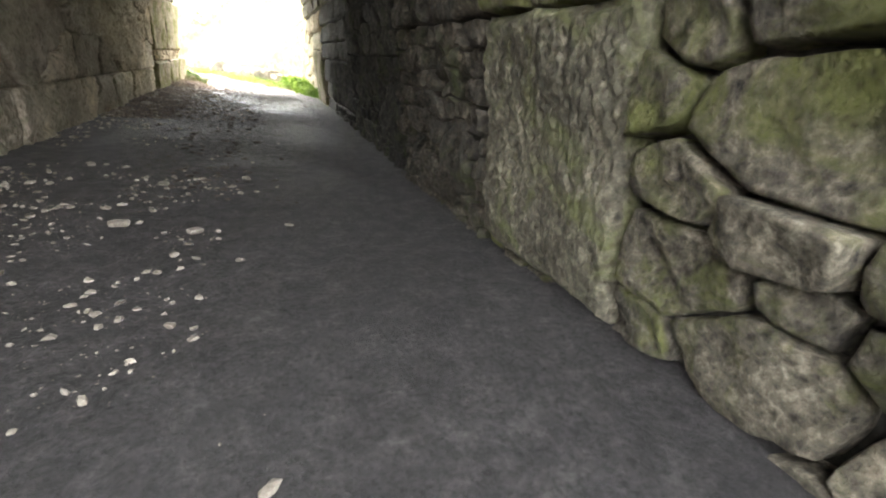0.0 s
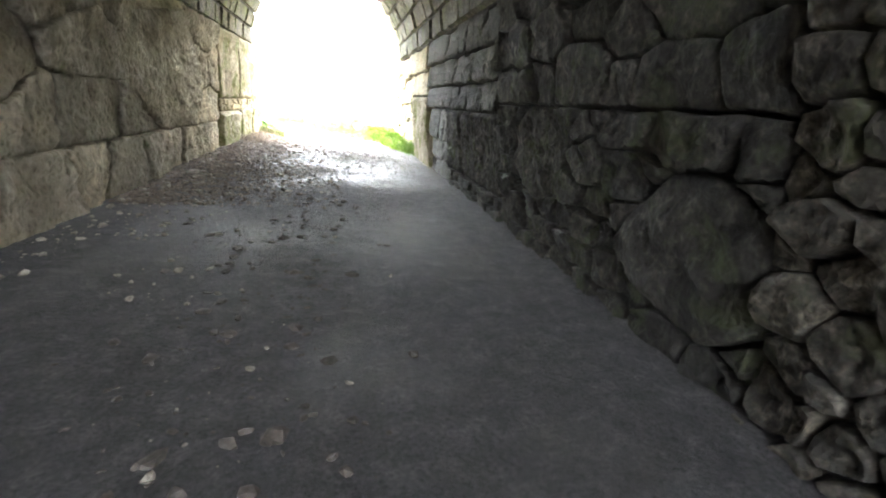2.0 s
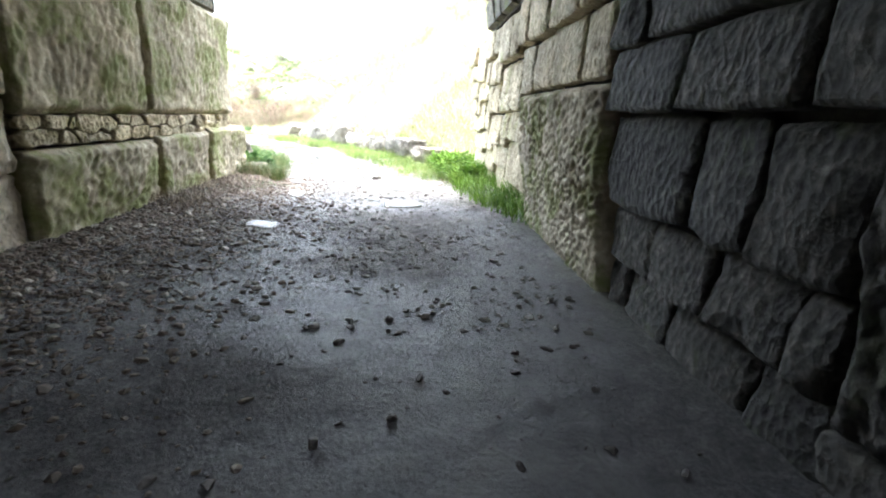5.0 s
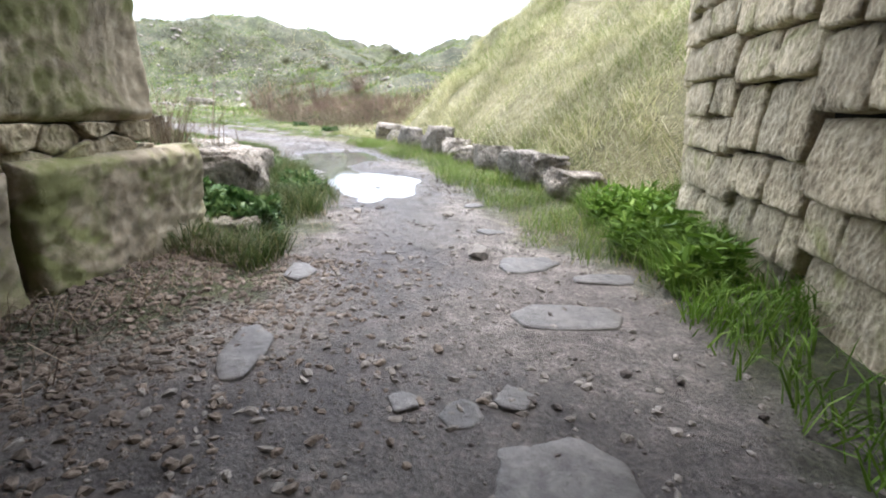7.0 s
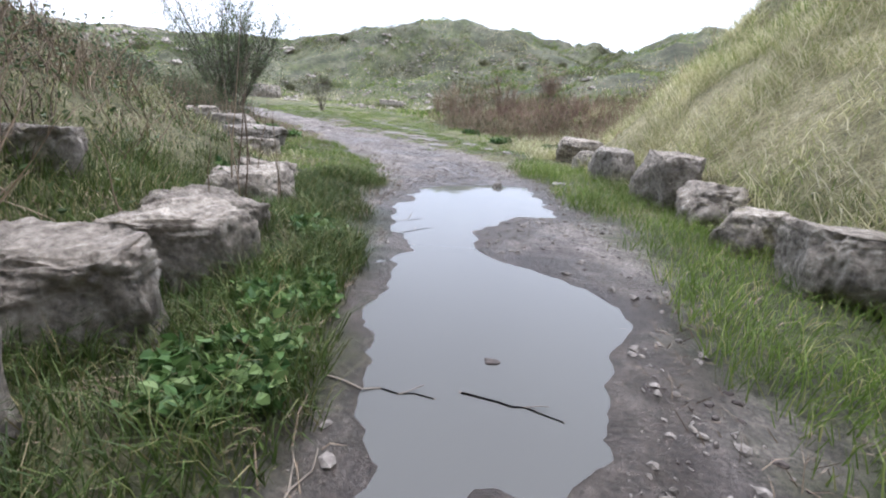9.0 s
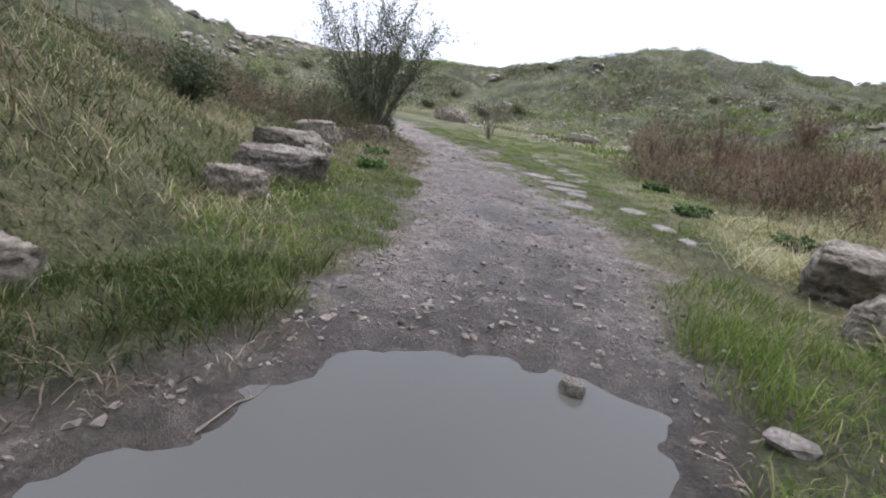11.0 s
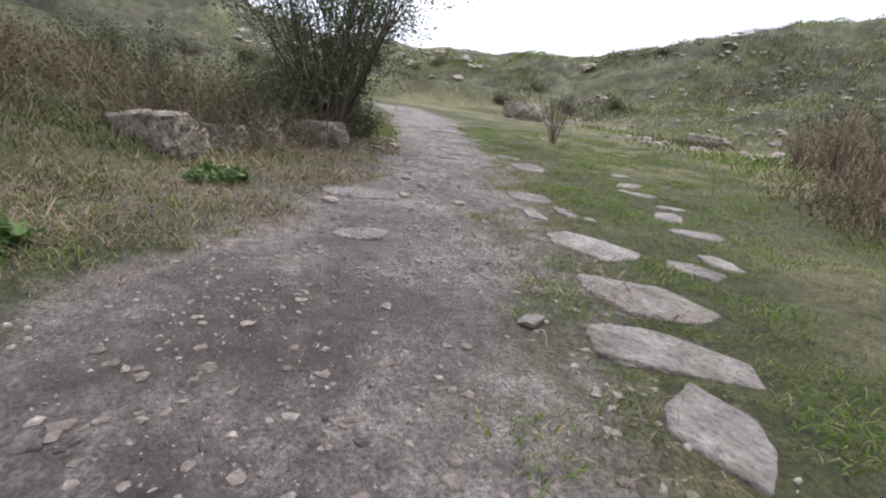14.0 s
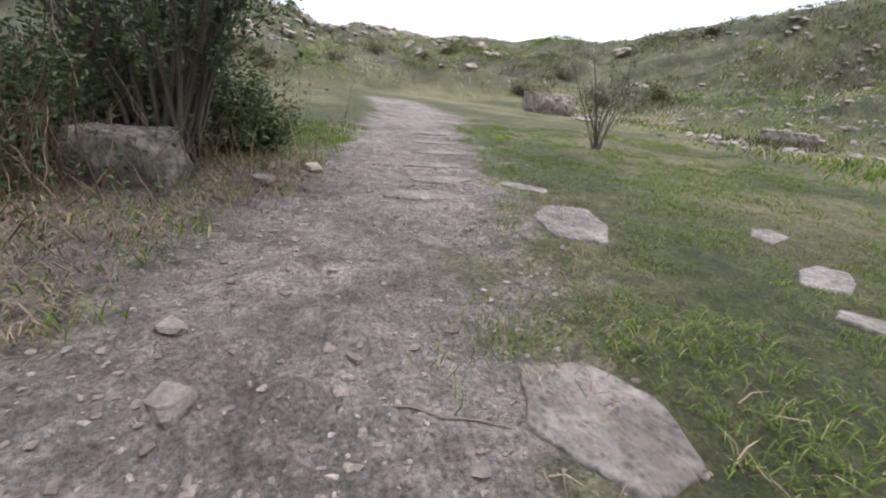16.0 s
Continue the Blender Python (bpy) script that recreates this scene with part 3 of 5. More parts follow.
def stone_mesh(name, mat, n, rough, rnd, seed):
    """A block with a worn, uneven face, one unit wide and high, its face towards +z."""
    r = np.random.default_rng(seed)
    t = np.linspace(-0.5, 0.5, n + 1)
    t[1], t[-2] = -0.5 + 0.5 / rnd, 0.5 - 0.5 / rnd
    X, Y = np.meshgrid(t, t)
    ex, ey = np.abs(X) * 2, np.abs(Y) * 2
    edge = np.maximum(ex, ey) ** (rnd * 1.5)
    P = np.c_[X.ravel(), Y.ravel(), np.zeros(X.size)]
    z = fbm(P * 2.6 + seed * 3.3, 4, seed % 7) * rough
    z = z.reshape(X.shape) - edge * 0.45 + (X * r.normal(0, .5) + Y * r.normal(0, .5)) * rough
    k = 1 - 0.5 / rnd * (ex * ey) ** 3
    jx, jy = fbm(P * 3 + 9 + seed, 3).reshape(X.shape) * 0.06 * rough / 0.4, fbm(P * 3 + 29 + seed, 3).reshape(X.shape) * 0.06 * rough / 0.4
    front = np.c_[(X * k + jx).ravel(), (Y * k + jy).ravel(), z.ravel()]
    ring = [q for q in range(n)] + [n + q * (n + 1) for q in range(n)] + [(n + 1) * (n + 1) - 1 - q for q in range(n)] + [n * (n + 1) - q * (n + 1) for q in range(n)]
    backv = front[ring] * (1, 1, 0) + (0, 0, -2.2)
    verts = np.vstack([front, backv])
    m = len(front)
    f = [(a * (n + 1) + b, a * (n + 1) + b + 1, (a + 1) * (n + 1) + b + 1, (a + 1) * (n + 1) + b) for a in range(n) for b in range(n)]
    L = len(ring)
    f += [(ring[(q + 1) % L], ring[q], m + q, m + (q + 1) % L) for q in range(L)]
    return mesh_from(name, verts, f, mat, True)


def stone_set(name, mat, n, rough, rnd=4.0, count=10, seed=1):
    return [stone_mesh(name, mat, n, rough, rnd, seed * 31 + q) for q in range(count)]


BLOCK = stone_set("stone", shaded_stone, 6, 0.42, 8.0, 12, 2)
ASHLAR = stone_set("stone", portal_stone, 6, 0.3, 10.0, 12, 3)
rs = random.Random(5)


def lay_stones(parent, side, y0, y1, rows, kinds, wide, depth, gap=0.02, jit=0.0, out=0.0):
    """Fill the wall from y0 to y1 with courses given as (from, to) heights along the face."""
    for lo, hi in rows:
        y = y0 + (rs.uniform(-0.25, 0.0) if jit else 0)
        while y < y1 - 0.08:
            w = min(rs.uniform(*wide), y1 - y + jit)
            if y1 - y - w < wide[0] * 0.6:
                w = y1 - y
            ya, yb = max(y, y0), y + w
            a, b = lo + rs.uniform(-jit, jit) * 0.5, hi + rs.uniform(-jit, jit) * 0.5
            c, nrm = profile((a + b) / 2, side)
            along = Vector((0, 1, 0))
            rot = Matrix((along, nrm.cross(along), nrm)).transposed()
            tilt = Matrix.Rotation(rs.uniform(-1, 1) * jit * 0.9, 3, "Z") @ Matrix.Rotation(rs.uniform(-1, 1) * jit * 0.5, 3, "X")
            d = depth * rs.uniform(0.75, 1.25)
            pos = c + Vector((flare((ya + yb) / 2) * side, 0, 0)) + along * ((ya + yb) / 2) + nrm * (out + rs.uniform(-0.35, 0.35) * depth * 0.6)
            size = Matrix.Diagonal((max(yb - ya - gap, .05), max(b - a - gap, .05), d))
            me = rs.choice(kinds)
            flip = Matrix.Rotation(math.pi * rs.randint(0, 1), 3, "Z")
            part("stone", me, parent, Matrix.Translation(pos) @ (rot @ tilt @ size @ flip).to_4x4())
            y += w


def courses(lo, hi, mean, spread, seed):
    r = random.Random(seed)
    out, z = [], lo
    while z < hi - mean * 0.4:
        t = min(mean * r.uniform(1 - spread, 1 + spread), hi - z)
        if hi - z - t < mean * 0.4:
            t = hi - z
        out.append((z, z + t))
        z += t
    return out


def on_wall(side, y, u, lift):
    """A point of the wall's face pushed out by lift."""
    c, nrm = profile(u, side)
    return (c.x + nrm.x * lift + flare(y) * side, y, c.z + nrm.z * lift)


def cells(y0, y1, u0, u1, size, flatness, seed, large=()):
    """Share the face among irregular stones, each the part of it that is nearest its own middle; large: (y, u, reach)."""
    r = random.Random(seed)
    spots = [(y / flatness, u, k) for y, u, k in large]
    rows = max(1, round((u1 - u0) / size))
    for q in range(rows):
        u = u0 + (q + 0.5) * (u1 - u0) / rows
        y = y0 + r.uniform(0, size)
        while y < y1:
            c = (y + r.uniform(-0.2, 0.2) * size, u + r.uniform(-0.3, 0.3) * size)
            if all((c[0] / flatness - a) ** 2 + (c[1] - b) ** 2 > (k * 0.95) ** 2 for a, b, k in spots[:len(large)]):
                spots.append((c[0] / flatness, c[1], size * r.uniform(0.1, 0.75)))
            y += size * flatness * r.uniform(0.7, 1.3)
    out = []
    for i, (a, b, k) in enumerate(spots):
        poly = [(y0 / flatness, u0), (y1 / flatness, u0), (y1 / flatness, u1), (y0 / flatness, u1)]
        for j, (c, d, m) in enumerate(spots):
            if i == j or abs(c - a) > 4 * size + k + m or not poly:
                continue
            nx_, ny_ = c - a, d - b
            lim = (c * c + d * d - m * m - a * a - b * b + k * k) / 2
            kept = []
            for p, q in zip(poly, poly[1:] + poly[:1]):
                fp, fq = p[0] * nx_ + p[1] * ny_ - lim, q[0] * nx_ + q[1] * ny_ - lim
                if fp <= 0:
                    kept.append(p)
                if fp * fq < 0:
                    w = fp / (fp - fq)
                    kept.append((p[0] + (q[0] - p[0]) * w, p[1] + (q[1] - p[1]) * w))
            poly = kept
        if len(poly) > 2:
            out.append([(p[0] * flatness, p[1]) for p in poly])
    return out


def rubble(parent, side, y0, y1, u0, u1, size, flatness, seed, mat, proud, gap, large=(), rough=0.02):
    """Random rubble: every stone with its own outline, worn edges and uneven face."""
    r = np.random.default_rng(seed)
    for poly in cells(y0, y1, u0, u1, size, flatness, seed, large):
        P = np.array(poly)
        c = P.mean(0)
        span = np.ptp(P, axis=0)
        if span.min() < 0.05:
            continue
        rim = []
        for a, b in zip(P, np.roll(P, -1, 0)):
            n = max(1, int(np.hypot(*(b - a)) / 0.07))
            rim += [a + (b - a) * q / n for q in range(n)]
        rim = np.array(rim)
        # corners worn round, outline uneven
        rim = (np.roll(rim, 1, 0) + rim * 5 + np.roll(rim, -1, 0)) / 7
        way = np.roll(rim, -1, 0) - np.roll(rim, 1, 0)
        away = np.c_[-way[:, 1], way[:, 0]] / np.maximum(np.hypot(*way.T), 1e-4)[:, None]
        away *= np.sign(np.sum(away * (c - rim), 1))[:, None]
        rim = rim + away * (gap + 0.016 * fbm(rim * 7, 3, seed % 9)[:, None])
        d = proud * r.uniform(0.3, 1.3)
        tilt = r.normal(0, proud * 0.9, 2)
        m = len(rim)
        vs = []
        steps = ((0.0, -0.16), (0.0, d - 0.03), (0.04, d - 0.006), (0.12, d), (0.26, d), (0.42, d), (0.58, d), (0.76, d))
        for k, z in steps:
            q = rim + (c - rim) * k
            lift = z + ((q - c) @ tilt + fbm(np.c_[q * 5.5, np.full(m, seed)], 3, 3) * rough - np.abs(fbm(np.c_[q * 9, np.full(m, seed)], 3, 5)) * rough * 0.9 if z > -0.1 else 0)
            vs += [on_wall(side, y, min(max(u, -0.1), TOP_U), w) for (y, u), w in zip(q, np.broadcast_to(lift, m))]
        vs.append(on_wall(side, c[0], c[1], d))
        base = Vector(on_wall(side, c[0], c[1], 0))
        fs = [(a * m + q, a * m + (q + 1) % m, (a + 1) * m + (q + 1) % m, (a + 1) * m + q) for a in range(7) for q in range(m)]
        fs += [(7 * m + q, 7 * m + (q + 1) % m, 8 * m) for q in range(m)]
        if side > 0:
            fs = [f[::-1] for f in fs]
        me = bpy.data.meshes.new("stone")
        me.from_pydata([tuple(Vector(v) - base) for v in vs], [], fs)
        me.polygons.foreach_set("use_smooth", np.full(len(fs), True))
        me.materials.append(mat)
        part("stone", me, parent, Matrix.Translation(base))


def hollows(y, u, long, wide, turn, seed):
    """Nearness to scattered oval tool marks, 1 in their middles."""
    cs, sn = math.cos(radians(turn)), math.sin(radians(turn))
    a, b = (y * cs + u * sn) / long, (u * cs - y * sn) / wide
    a = a + fbm(np.c_[y * 5, u * 5], 2, seed) * 0.35
    i, j = np.floor(a).astype(np.int64), np.floor(b).astype(np.int64)
    best = np.full(len(a), 9.0)
    for di in (-1, 0, 1):
        for dj in (-1, 0, 1):
            h = ((i + di) * 374761393 + (j + dj) * 668265263 + seed * 974711) & 0x7FFFFFFF
            h = ((h ^ (h >> 13)) * 1274126177) & 0x7FFFFFFF
            px, py = i + di + (h & 1023) / 1023, j + dj + ((h >> 10) & 1023) / 1023
            best = np.minimum(best, np.hypot(a - px, b - py))
    return 1 - smooth(0.05, 0.62, best)


def panel(parent, side, y0, y1, u0, u1, mat, marks, deep, out, seed, step=0.018, rough=0.02):
    """One large dressed block whose face is pecked all over with tool marks; marks is (length, width, turn)."""
    ny_, nu_ = max(8, int((y1 - y0) / step)), max(8, int((u1 - u0) / step))
    Y, U = np.meshgrid(np.linspace(y0, y1, ny_), np.linspace(u0, u1, nu_))
    y, u = Y.ravel(), U.ravel()
    edge = np.minimum(np.minimum(y - y0, y1 - y), np.minimum(u - u0, u1 - u)) + fbm(np.c_[y * 4, u * 4], 3, seed + 2) * 0.025
    lift = out - deep * hollows(y, u, *marks, seed) * (0.55 + 0.45 * fbm(np.c_[y * 2, u * 2], 2, seed + 4))
    lift += fbm(np.c_[y * 1.6, u * 1.6], 3, seed + 1) * rough + fbm(np.c_[y * 14, u * 14], 2, seed + 3) * 0.006
    lift -= 0.07 * (1 - smooth(0.0, 0.07, edge)) ** 2
    vs = [on_wall(side, a, min(max(b, -0.1), TOP_U), w) for a, b, w in zip(y, u, lift)]
    q = np.arange((ny_ - 1) * (nu_ - 1))
    q = q // (ny_ - 1) * ny_ + q % (ny_ - 1)
    f = np.c_[q, q + 1, q + ny_ + 1, q + ny_]
    ring = list(range(ny_)) + [ny_ - 1 + a * ny_ for a in range(1, nu_)] + [ny_ * nu_ - 1 - a for a in range(1, ny_)] + [ny_ * (nu_ - 1) - a * ny_ for a in range(1, nu_ - 1)]
    n = len(vs)
    vs += [on_wall(side, y[a], min(max(u[a], -0.1), TOP_U), -0.14) for a in ring]
    m = len(ring)
    f = np.vstack([f, [(ring[(a + 1) % m], ring[a], n + a, n + (a + 1) % m) for a in range(m)]])
    base = np.array(on_wall(side, (y0 + y1) / 2, (u0 + u1) / 2, 0))
    part("stone", mesh_from("stone", np.array(vs) - base, f if side < 0 else f[:, ::-1], mat, True), parent, Matrix.Translation(Vector(base)))


LEFT_END = 21.5


def build_stones():
    # random rubble near the eastern mouth round one large pecked block
    panel(wall_right, 1, 5.0, 6.4, 0.1, 1.55, pecked_stone, (0.085, 0.06, 60), 0.035, 0.07, 1, 0.015, 0.045)
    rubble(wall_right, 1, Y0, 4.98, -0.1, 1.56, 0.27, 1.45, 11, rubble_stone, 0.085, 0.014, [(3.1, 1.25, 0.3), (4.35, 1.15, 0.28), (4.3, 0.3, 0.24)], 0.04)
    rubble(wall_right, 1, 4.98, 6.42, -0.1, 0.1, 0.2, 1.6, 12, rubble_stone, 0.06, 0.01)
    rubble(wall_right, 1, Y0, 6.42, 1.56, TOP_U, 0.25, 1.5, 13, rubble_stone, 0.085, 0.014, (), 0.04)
    rubble(wall_right, 1, 6.42, 8.8, 1.56, TOP_U, 0.25, 1.4, 18, part_shaded_stone, 0.08, 0.01, (), 0.045)
    rubble(wall_right, 1, 6.42, 8.8, -0.1, 1.56, 0.19, 1.25, 14, part_shaded_stone, 0.07, 0.006, [(7.0, 0.55, 0.3)], 0.05)
    rubble(wall_right, 1, 8.8, 12.2, -0.1, 1.3, 0.24, 1.4, 15, shaded_tooled, 0.06, 0.01, [(9.2, 0.6, 0.4), (11.2, 0.9, 0.4)], 0.045)
    rubble(wall_right, 1, 8.8, 12.2, 1.3, TOP_U, 0.34, 1.7, 16, shaded_tooled, 0.05, 0.008, (), 0.035)
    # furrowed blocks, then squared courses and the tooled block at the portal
    rubble(wall_right, 1, 12.2, 14.9, -0.1, 0.26, 0.2, 1.4, 17, shaded_stone, 0.06, 0.012)
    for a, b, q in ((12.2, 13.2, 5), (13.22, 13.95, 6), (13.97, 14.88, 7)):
        panel(wall_right, 1, a, b, 0.27, 1.19, shaded_tooled, (0.13, 0.05, 75), 0.034, 0.05, q, 0.018, 0.03)
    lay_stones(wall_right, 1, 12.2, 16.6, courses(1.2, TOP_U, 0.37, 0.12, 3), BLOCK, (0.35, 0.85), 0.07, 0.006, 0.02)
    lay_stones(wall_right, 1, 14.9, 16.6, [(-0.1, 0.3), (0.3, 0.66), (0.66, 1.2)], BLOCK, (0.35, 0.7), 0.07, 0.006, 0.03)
    panel(wall_right, 1, 16.62, 18.95, -0.1, 1.38, tooled_stone, (0.1, 0.05, -38), 0.028, 0.06, 8, 0.013, 0.035)
    lay_stones(wall_right, 1, 16.6, 18.95, [(1.4, 1.86), (1.86, TOP_U)], ASHLAR, (0.45, 0.8), 0.055, 0.012, 0.02)
    lay_stones(wall_right, 1, 19.05, 20.15, [(-0.1, 0.3), (0.3, 0.86), (0.86, 1.22), (1.22, 1.8), (1.8, TOP_U)], ASHLAR, (0.35, 0.75), 0.06, 0.012, 0.02, -0.01)
    lay_stones(wall_right, 1, 20.15, 21.3, [(-0.1, 0.42), (0.42, 0.74), (0.74, 1.2), (1.2, 1.6), (1.6, 1.95), (1.95, TOP_U)], ASHLAR, (0.3, 0.65), 0.06, 0.012, 0.02, -0.01)
    lay_stones(wall_right, 1, 21.3, 22.3, [(-0.1, 0.25), (0.25, 0.6), (0.6, 0.92), (0.92, 1.4), (1.4, 1.7), (1.7, TOP_U)], ASHLAR, (0.25, 0.55), 0.06, 0.012, 0.02, -0.01)
    lay_stones(wall_right, 1, 22.3, 23.5, courses(-0.1, TOP_U, 0.3, 0.25, 11), ASHLAR, (0.25, 0.5), 0.07, 0.01, 0.03)
    lay_stones(wall_right, 1, 23.5, 24.7, courses(-0.1, TOP_U, 0.24, 0.3, 12), ASHLAR, (0.18, 0.36), 0.08, 0.004, 0.05)
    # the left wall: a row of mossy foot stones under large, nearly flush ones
    rubble(wall_left, -1, Y0, 17.2, -0.1, 0.6, 0.62, 1.35, 21, left_lit_stone, 0.06, 0.006, (), 0.035)
    rubble(wall_left, -1, Y0, 17.2, 0.6, TOP_U, 0.56, 1.8, 22, left_lit_stone, 0.035, 0.004, [(10.5, 1.3, 0.6), (14.6, 1.4, 0.7), (7.0, 1.2, 0.5)], 0.035)
    panel(wall_left, -1, 17.2, 18.9, -0.1, 0.74, tooled_stone, (0.12, 0.065, 40), 0.04, 0.1, 9, 0.018, 0.03)
    panel(wall_left, -1, 18.92, 20.15, -0.1, 0.78, tooled_stone, (0.12, 0.065, 40), 0.04, 0.12, 10, 0.018, 0.03)
    panel(wall_left, -1, 20.17, LEFT_END, -0.1, 0.82, tooled_stone, (0.12, 0.065, 40), 0.04, 0.12, 12, 0.018, 0.03)
    rubble(wall_left, -1, 17.2, 21.15, 0.76, 1.0, 0.12, 1.9, 23, portal_stone, 0.05, 0.004)
    panel(wall_left, -1, 17.2, 18.85, 1.0, TOP_U, tooled_stone, (0.12, 0.06, 80), 0.02, 0.05, 13, 0.02, 0.04)
    panel(wall_left, -1, 18.87, 21.14, 1.0, TOP_U, tooled_stone, (0.12, 0.06, 80), 0.02, 0.06, 14, 0.02, 0.04)


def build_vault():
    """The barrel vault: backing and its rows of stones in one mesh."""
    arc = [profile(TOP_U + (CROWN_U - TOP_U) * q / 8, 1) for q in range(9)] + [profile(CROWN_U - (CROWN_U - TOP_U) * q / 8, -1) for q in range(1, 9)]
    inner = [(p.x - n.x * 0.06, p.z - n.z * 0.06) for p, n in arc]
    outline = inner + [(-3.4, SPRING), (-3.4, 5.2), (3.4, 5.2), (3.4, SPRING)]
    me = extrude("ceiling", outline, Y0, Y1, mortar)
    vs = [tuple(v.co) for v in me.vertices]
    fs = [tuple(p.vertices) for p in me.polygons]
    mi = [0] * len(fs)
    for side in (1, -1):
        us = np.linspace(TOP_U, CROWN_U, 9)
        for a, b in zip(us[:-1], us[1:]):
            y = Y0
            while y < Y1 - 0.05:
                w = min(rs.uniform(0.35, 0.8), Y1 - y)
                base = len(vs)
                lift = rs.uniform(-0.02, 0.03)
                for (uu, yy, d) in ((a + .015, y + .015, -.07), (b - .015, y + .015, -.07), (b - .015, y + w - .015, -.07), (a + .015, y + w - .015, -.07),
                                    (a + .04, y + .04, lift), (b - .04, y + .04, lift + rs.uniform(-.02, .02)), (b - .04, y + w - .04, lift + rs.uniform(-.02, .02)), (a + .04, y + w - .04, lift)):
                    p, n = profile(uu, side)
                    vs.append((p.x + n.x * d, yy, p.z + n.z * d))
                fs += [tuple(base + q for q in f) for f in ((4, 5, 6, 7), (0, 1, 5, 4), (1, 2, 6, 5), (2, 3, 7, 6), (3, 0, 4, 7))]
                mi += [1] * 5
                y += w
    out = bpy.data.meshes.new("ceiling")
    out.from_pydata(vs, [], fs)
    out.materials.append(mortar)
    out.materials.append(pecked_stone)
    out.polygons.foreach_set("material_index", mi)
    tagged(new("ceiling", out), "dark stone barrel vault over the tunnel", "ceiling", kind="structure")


build_vault()


def bank_top():
    """Turf that covers the vault between the two mouths."""
    xs, ys = np.meshgrid(np.linspace(-3.6, 3.6, 25), np.linspace(Y0 - 0.1, Y1 + 0.1, 60))
    p = np.c_[xs.ravel(), ys.ravel()]
    z = 5.35 + fbm(p * 0.5, 3, 40) * 0.25 + 0.3
    n = xs.shape[1]
    q = np.arange((n - 1) * (xs.shape[0] - 1))
    q = q // (n - 1) * n + q % (n - 1)
    v = np.c_[p, z]
    w = np.c_[p, np.full(len(p), 5.15)]
    m = len(v)
    f = np.vstack([np.c_[q, q + 1, q + n + 1, q + n], np.c_[q + m, q + n + m, q + n + 1 + m, q + 1 + m]])
    ring = [a for a in range(n)] + [n - 1 + a * n for a in range(1, xs.shape[0])] + [m - 1 - a for a in range(1, n)] + [m - n - a * n for a in range(1, xs.shape[0] - 1)]
    f = np.vstack([f, [(ring[a], ring[a] + m, ring[(a + 1) % len(ring)] + m, ring[(a + 1) % len(ring)]) for a in range(len(ring))]])
    me = mesh_from("bank_top", v.tolist() + w.tolist(), f, soil_mat, True)
    tagged(new("bank_top", me), "rough turf bank over the tunnel", "bank", kind="structure")


bank_top()

# ---- boulders, slabs and loose stone ----
def boulder_mesh(name, seed, size, mat, sub=4, cuts=9):
    """An angular quarry block with chipped faces and a weathered skin; size is (long, wide, high)."""
    r = random.Random(seed)
    bm = bmesh.new()
    bmesh.ops.create_icosphere(bm, subdivisions=sub, radius=1.0)
    co = np.array([v.co for v in bm.verts])
    # box-like body, split along bedding and joints
    co = np.sign(co) * np.abs(co) ** 0.42
    co /= np.abs(co).max(0)
    for q in range(cuts):
        n = np.array([r.uniform(-1, 1), r.uniform(-1, 1), r.uniform(-0.35, 0.5)])
        n /= np.linalg.norm(n)
        over = np.maximum(co @ n - r.uniform(0.78, 1.12), 0)
        co -= over[:, None] * n * 0.97
    tilt = np.array([r.uniform(-0.14, 0.14), r.uniform(-0.14, 0.14), 1.0])
    co -= np.maximum(co @ tilt - r.uniform(0.72, 0.86), 0)[:, None] * np.array([0, 0, 0.9])
    co[:, :2] *= (1 - 0.1 * np.clip(-co[:, 2:], 0, 1))
    nrm = co / np.maximum(np.linalg.norm(co, axis=1), 1e-6)[:, None]
    bed = np.c_[co[:, 0] * 1.6, co[:, 1] * 1.6, co[:, 2] * 2.6]
    co += nrm * (fbm(co * 1.4 + seed, 3, seed % 11)[:, None] * 0.12 - np.clip(np.abs(fbm(co * 2.2 + seed, 3, 3)) * -1 + 0.16, 0, 1)[:, None] * 0.55 - np.clip(0.08 - np.abs(fbm(bed + seed, 2, 6)), 0, 1)[:, None] * 0.25 + fbm(co * 6 + seed, 3, 4)[:, None] * 0.06 - np.abs(fbm(co * 14 + seed, 2, 5))[:, None] * 0.055)
    co *= np.array(size) / 2
    co[:, 2] += size[2] * (0.5 - 0.18)
    for v, c in zip(bm.verts, co):
        v.co = c
    for f in bm.faces:
        f.smooth = sub > 2
    me = bpy.data.meshes.new(name)
    bm.to_mesh(me)
    bm.free()
    me.materials.append(mat)
    return me


def boulder(x, y, size, turn, seed, label, mat=boulder_stone, sink=0.0, lean=(0, 0), group="", name="boulder", sub=5):
    ob = new(name, boulder_mesh(name, seed, size, mat, sub))
    ob.matrix_basis = pose(x, y, H(x, y) - sink, lean[0], lean[1], turn)
    return tagged(ob, label, "rock", group)


